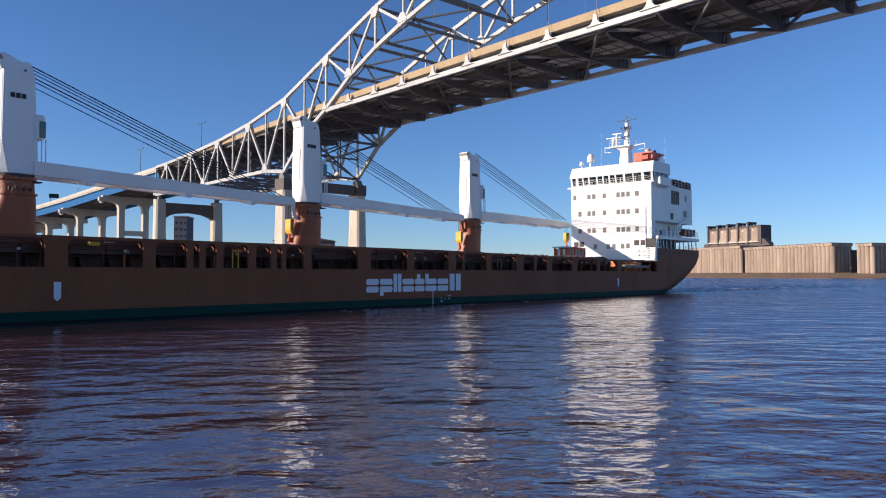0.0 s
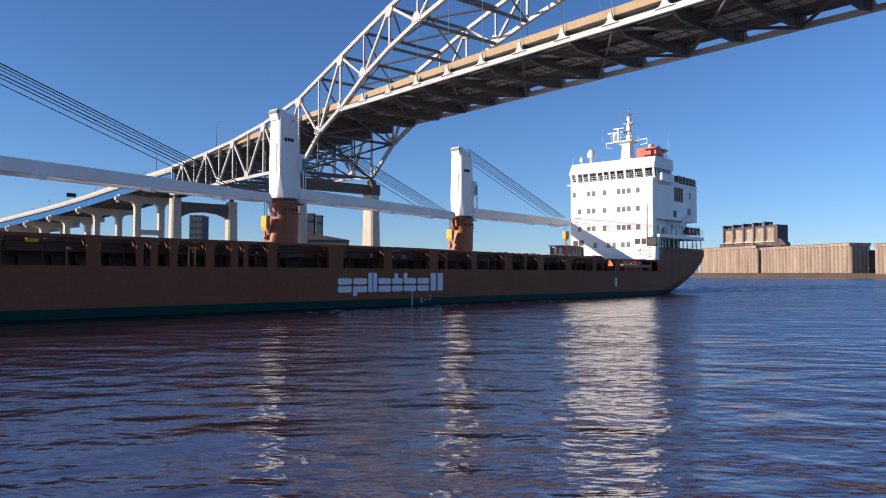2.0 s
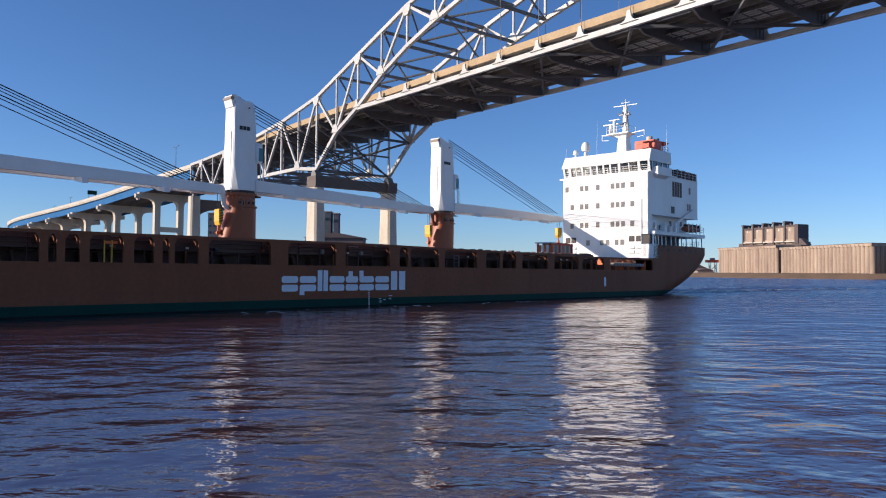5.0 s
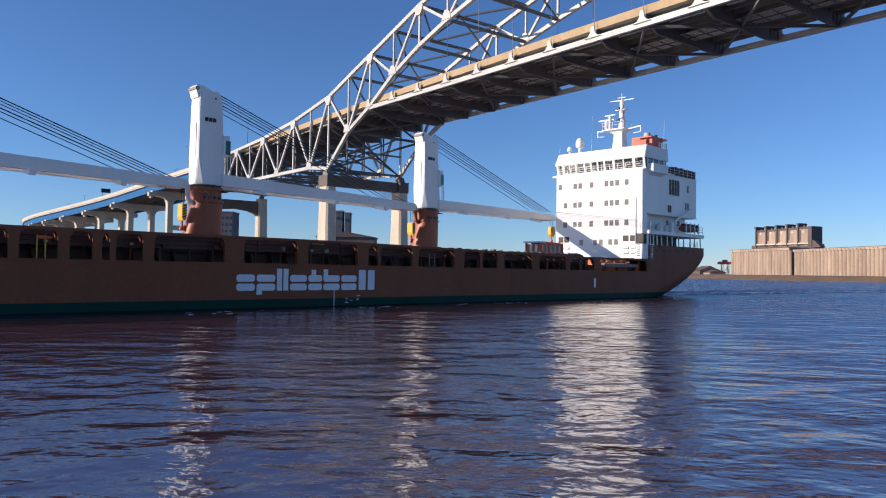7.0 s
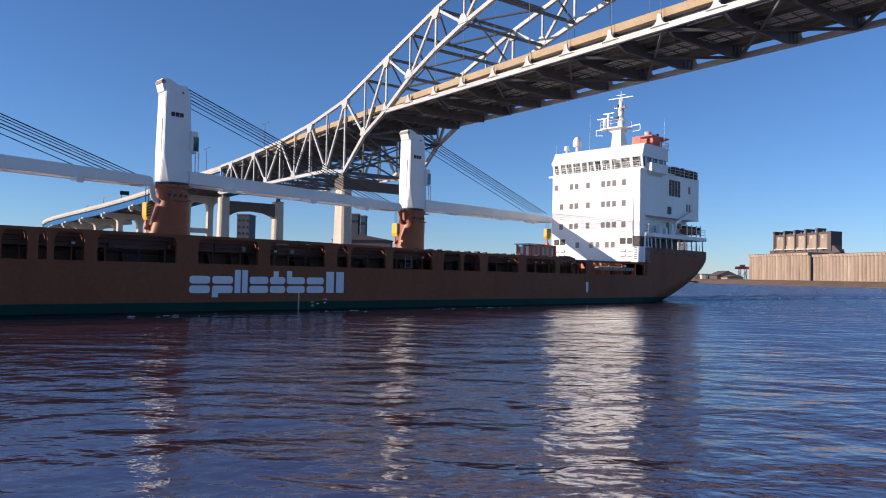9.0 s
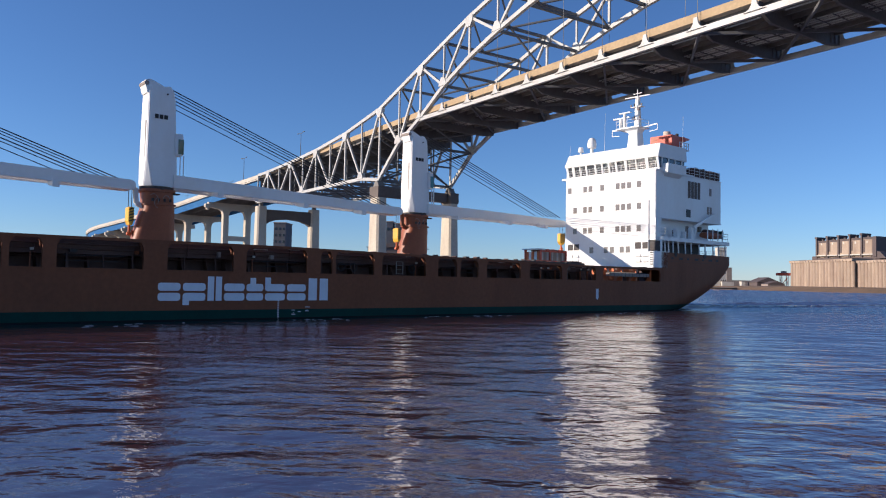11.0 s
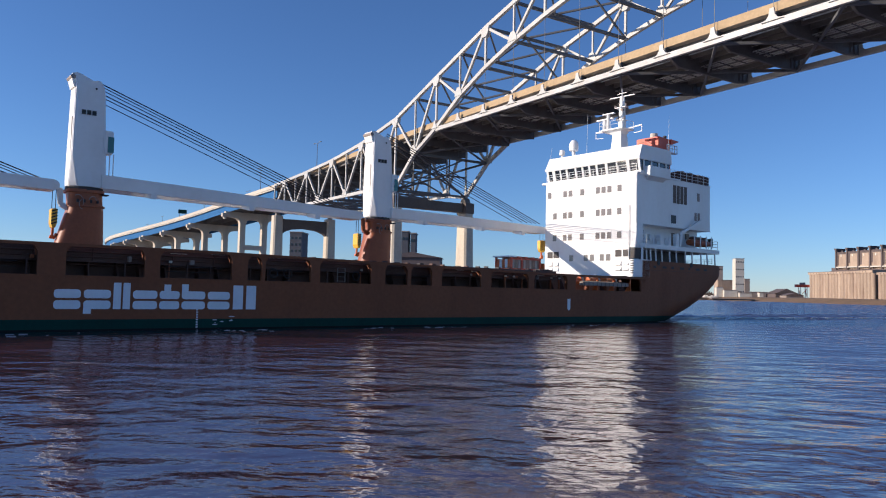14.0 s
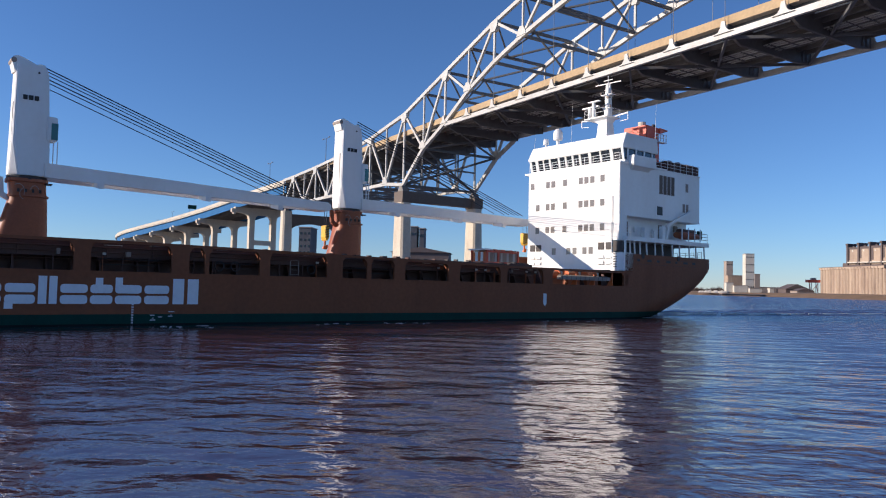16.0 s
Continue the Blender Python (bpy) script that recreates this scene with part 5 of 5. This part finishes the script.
def crane(x, y, reach, lift, thin):
    """Rust-red pedestal, white tower and a boom laid level towards the stern."""
    ped = Build()
    rings = []
    for z, x0, x1, w in ((DECK, -2.5, 1.7, 0.95), (6.0, -2.05, 1.6, 1.05), (8.9, -1.25, 1.45, 1.25), (9.6, -1.2, 1.35, 1.25), (10.6, -1.3, 1.3, 1.25)):
        c, hw = (x0 + x1) / 2, (x1 - x0) / 2
        rings.append([(x + c + hw * math.copysign(abs(math.cos(a)) ** 0.6, math.cos(a)), y + w * math.copysign(abs(math.sin(a)) ** 0.6, math.sin(a)), z) for a in np.linspace(0, math.tau, 21)[:-1]])
    cr = part("crane", ped.loft(rings), CRANE_RUST, ship, "cargo crane with rust red pedestal and white tower", smooth=True)
    part("slewing_ring", Build().cyl((x, y, 10.5), (x, y, 10.8), 1.42, 24), DARK_STEEL, cr)
    tw = Build()
    tr = []
    for z, x0, x1, w, k in ((10.8, -1.35, 1.35, 1.2, 0.6), (11.2, -1.35, 1.35, 1.18, 0.5), (13.3, -1.28, 1.32, 1.03, 0.12), (18.6, -1.2, 1.08, 0.92, 0.1), (19.2, -1.18, 0.98, 0.9, 0.1), (19.55, -1.15, 0.8, 0.88, 0.1)):
        tr.append([(x + x0, y - w + k, z), (x + x0, y + w - k, z), (x + x0 + k, y + w, z), (x + x1, y + w, z), (x + x1, y - w, z), (x + x0 + k, y - w, z)])
    tower = part("tower", tw.loft(tr), SHIP_WHITE, cr, "white tapered crane tower", bevel=0.08)
    part("tower_head", Build().prism([(-1.3, 18.9), (-0.8, 18.9), (0.85, 19.4), (0.8, 19.66), (0.5, 19.72), (0.2, 19.62), (-0.75, 20.02), (-1.1, 20.12), (-1.4, 20.02), (-1.55, 19.75), (-1.45, 19.45)], (y - 0.7, y + 0.7), lambda p, q, e: (x + p, e, q)), SHIP_WHITE, tower)
    for k in range(3):
        part("maker_bar", Build().box(x - 0.68 + k * 0.4, x - 0.38 + k * 0.4, y - 1.02, y - 0.94, 16.72, 17.08), BLACK, tower)
    cab = part("cab", Build().box(x + 1.05, x + 1.8, y - 1.2, y - 0.2, 13.66, 15.6), SHIP_WHITE, cr, "white operator cab with green glass", bevel=0.08)
    part("cab_window", Build().box(x + 1.35, x + 1.83, y - 1.23, y - 0.4, 13.8, 15.1), GREEN_GLASS, cab)
    part("ladder", Build().box(x + 1.5, x + 1.56, y - 1.3, y - 1.2, 11, 13.66).box(x + 1.8, x + 1.86, y - 1.3, y - 1.2, 11, 13.66), SHIP_WHITE, cr)
    # boom: two tapering box legs
    tip = x + reach
    top = 10.77 + lift
    yt = y + 0.85

    def boom_z(xx):
        return 11.36 + (top - 11.36) * (xx - x) / reach

    bm = Build()
    for s in (-1, 1):
        bm.loft([[(xx, y + 0.033 * (xx - x) + s * off + j * wd, zc + k * hh) for j, k in ((-1, -1), (1, -1), (1, 1), (-1, 1))] for xx, off, wd, zc, hh in ((x + 1.0, 1.2, 0.2, 11.34, 0.56), (x + 9, 1.15, 0.2, boom_z(x + 9), 0.54), (x + 18, 1.02, 0.18, boom_z(x + 18), 0.49), (tip, 0.76, 0.16, top, 0.42))])
    boom = part("boom", bm, SHIP_WHITE, cr, "white level box-section boom")
    for xx, zz in [(q, boom_z(q)) for q in (x + 4, x + 9, x + 15, x + 21.5, tip - 1.6)]:
        part("boom_tie", Build().box(xx - 0.3, xx + 0.3, y + 0.033 * (xx - x) - 0.8, y + 0.033 * (xx - x) + 0.8, zz - 0.2, zz + 0.2), SHIP_WHITE, boom)
    for xx in (x + 4.9, x + 13.8, x + 20.8):
        yy, zz = y + 0.033 * (xx - x), boom_z(xx) - 0.66
        part("boom_lamp", Build().prism([(-2.5, -0.42), (-0.75, -0.12), (-0.75, 0.2), (-2.5, 0.02)], (xx - 0.25, xx + 0.25), lambda p, q, e, yy=yy, zz=zz: (e, yy + p, zz + q)).beam((xx, yy - 1.3, zz - 0.05), (xx, yy - 1.05, zz + 0.6), 0.1, 0.1), SHIP_WHITE, boom, "white floodlight on a bracket", bevel=0.03)
    part("boom_head", Build().cyl((tip, yt - 0.75, top), (tip, yt + 0.75, top), 0.42, 14).box(tip - 1.1, tip, yt - 0.7, yt + 0.7, top - 0.36, top + 0.38), SHIP_WHITE, boom)
    rp = Build()
    for k, (z0, dx) in enumerate(((19.6, -0.3), (19.42, -0.9), (19.2, -1.5), (18.92, -2.3), (18.68, -3.1), (18.25, -4.7))):
        dy = 0.14 * k - 0.35
        up = 0.0 if thin else 0.5
        rp.cyl((x + 0.8, y + dy, z0 + up), (tip + dx - 0.3, yt + 0.033 * dx + dy, boom_z(tip + dx) + 0.36 + up), 0.052 if k in (0, 3) else 0.04, 5)
    part("hoist_ropes", rp, CABLE, cr, "dark steel wire ropes")
    hx, hy, hz = tip + 0.2, yt, top - (1.85 if thin else 1.3)
    a, w = (0.22, 0.5) if thin else (0.5, 0.3)
    hk = part("hook_block", Build().prism([(-a, 0), (a, 0), (a, -1.15), (a * 0.45, -1.55), (-a * 0.45, -1.55), (-a, -1.15)], (hy - w, hy + w), lambda p, q, e: (hx + p, e, hz + q)), YELLOW, cr, "yellow and black striped hook block", bevel=0.05)
    for k in range(5):
        z = hz - 1.2 + k * 0.25
        part("stripe", Build().prism([(-a, z - a * 0.4), (a, z + a * 0.4), (a, z + a * 0.4 + 0.11), (-a, z - a * 0.4 + 0.11)], (hy - w - 0.012, hy - w + 0.01), lambda p, q, e: (hx + p, e, q)), BLACK, hk)
    part("hook", Build().cyl((hx, hy, hz - 1.5), (hx, hy, hz - 2.2), 0.11, 8).cyl((hx - 0.2, hy, hz - 2.25), (hx + 0.2, hy, hz - 2.3), 0.14, 8).cyl((hx + 0.2, hy, hz - 2.3), (hx + 0.28, hy, hz - 1.95), 0.1, 8), ORANGE, hk)
    part("hook_ropes", Build().cyl((hx - a * 0.6, hy, hz - 0.05), (hx - a * 0.6, hy, top), 0.03, 5).cyl((hx + a * 0.6, hy, hz - 0.05), (hx + a * 0.6, hy, top), 0.03, 5), CABLE, hk)
    part("boom_rest", Build().beam((x - 1.1, y, 9.0), (x - 1.72, y, 9.35), 0.4, 0.4).beam((x - 1.7, y, 9.3), (x - 1.8, y, 10.65), 0.32, 0.4), SHIP_WHITE if thin else CRANE_RUST, cr, bevel=0.05)
    part("slew_platform", Build().box(x + 1.15, x + 1.6, y - 1.3, y - 0.6, 10.2, 10.3), DARK_STEEL, cr)
    part("tower_fitting", Build().cyl((x + 0.35, y - 1.0, 18.95), (x + 0.35, y - 0.85, 18.95), 0.08, 8), DARK_STEEL, tower)
    part("head_sheave", Build().cyl((x - 1.38, y - 0.74, 19.72), (x - 1.38, y + 0.74, 19.72), 0.2, 14), FAR_GREY, tower)
    part("tower_seam", Build().box(x - 1.28, x - 1.2, y - 0.5, y - 0.38, 13.2, 16.5), FAR_GREY, tower)
    for z, hw in ((10.45, 0.12), (9.25, 0.07)):
        ring = Build()
        m = 24
        rx = 1.42 if z > 10 else 1.4
        cx = x + (0.0 if z > 10 else 0.1)
        ring.loft([[(cx + (rx + e) * math.copysign(abs(math.cos(a)) ** 0.6, math.cos(a)), y + (1.38 + e) * math.copysign(abs(math.sin(a)) ** 0.6, math.sin(a)), zz) for a in np.linspace(0, math.tau, m + 1)[:-1]] for e, zz in ((-0.12, z - hw), (0.03, z - hw), (0.03, z + hw), (-0.12, z + hw))])
        part("pedestal_band", ring, CRANE_RUST, cr)
    for x0, z0, r0, a0, a1 in ((x - 0.75, 9.5, 0.42, -0.4, 2.2), (x - 0.35, 9.35, 0.3, 2.0, 4.6), (x + 0.35, 9.6, 0.3, 0.2, 2.9)):
        loop = Build()
        pts = [(x0 + r0 * math.cos(a), y - 1.5, z0 + r0 * 1.4 * math.sin(a)) for a in np.linspace(a0, a1, 8)]
        for p0, p1 in zip(pts, pts[1:]):
            loop.cyl(p0, p1, 0.028, 5)
        part("cable_loop", loop, FAR_GREY, cr)
    for k in range(4):
        part("pad_eye", Build().box(x - 0.8 + k * 0.5, x - 0.65 + k * 0.5, y - 1.36, y - 1.15, 9.5, 9.75), DARK_STEEL, cr)
    return cr


for cx, cy, reach, lift, thin in ((-24.5, 14.0, 27.0, 0.0, True), (4.85, 14.7, 26.9, 0.0, True), (34.5, 15.7, 26.7, 0.55, False)):
    crane(cx, cy, reach, lift, thin)


def wake_foam():
    """A thin wake of broken white flecks off the stern."""
    rnd = random.Random(21)
    b = Build()

    def fleck(x, y, l, w, top=0.012):
        n = 7
        b.loft([[(x + l * math.cos(k * math.tau / n) * rnd.uniform(0.6, 1.1), y + w * math.sin(k * math.tau / n) * rnd.uniform(0.6, 1.1), z) for k in range(n)] for z in (-0.05, top)])

    for _ in range(420):
        x = 66 + 100 * rnd.random() ** 1.8
        side = 9 - half(min(x, 76), 0) if x < 76 else 8.5 - 0.03 * (x - 76)
        if x > 76 and rnd.random() < 0.3:
            fleck(x, 4.6 - 0.12 * (x - 75) + rnd.gauss(0, 0.35), rnd.uniform(0.8, 3.2), rnd.uniform(0.05, 0.14), 0.32 * (1 - (x - 75) / 150) ** 0.5 + 0.03)
        else:
            fleck(x, side - abs(rnd.gauss(0, 0.9)), rnd.uniform(0.3, 1.8), rnd.uniform(0.06, 0.24))
    for _ in range(44):
        x = rnd.choice((-2, 12, 27, 30, 48)) + rnd.gauss(0, 2.2)
        fleck(x, -1.2 - abs(rnd.gauss(0, 0.8)) - 0.1 * rnd.random() * abs(x - 20), rnd.uniform(0.05, 0.3), rnd.uniform(0.01, 0.03))
    tagged(part("wake_foam", b, FOAM, ship), "white flecks of foam in the wake", kind="stuff")
    # low stern waves that trail behind the hull
    for y0, slope, hgt, wid, x0 in ((8.2, -0.05, 0.55, 2.2, 73.0), (11.5, 0.03, 0.48, 2.0, 76.0), (4.6, -0.12, 0.36, 1.9, 75.0)):
        rings = []
        for k in range(61):
            x = x0 + 2.4 * k
            g = hgt * min(k / 3, 1) * (1 - k / 61) ** 0.5 * (0.8 + 0.2 * math.sin(k * 1.7 + y0) + 0.15 * math.sin(k * 0.61))
            yc = y0 + slope * (x - x0) + 0.3 * math.sin(k * 0.37 + y0)
            rings.append([(x, yc - wid, -0.06), (x, yc - wid * 0.5, g * 0.35), (x, yc - wid * 0.12, g * 0.95), (x, yc + wid * 0.12, g * 0.95), (x, yc + wid * 0.5, g * 0.35), (x, yc + wid, -0.06)])
        part("stern_wave", Build().loft(rings), WATER, ship, smooth=True)


wake_foam()


def motions():
    walk(water, [(t, pose(-0.10 * t, -0.28 * t, 0)) for t in (0.0, 8.0, 16.0)])
    walk(ship, [(t, pose(x, y, 0, 0, 0, a)) for t, x, y, a in SHIP_ROWS])


motions()
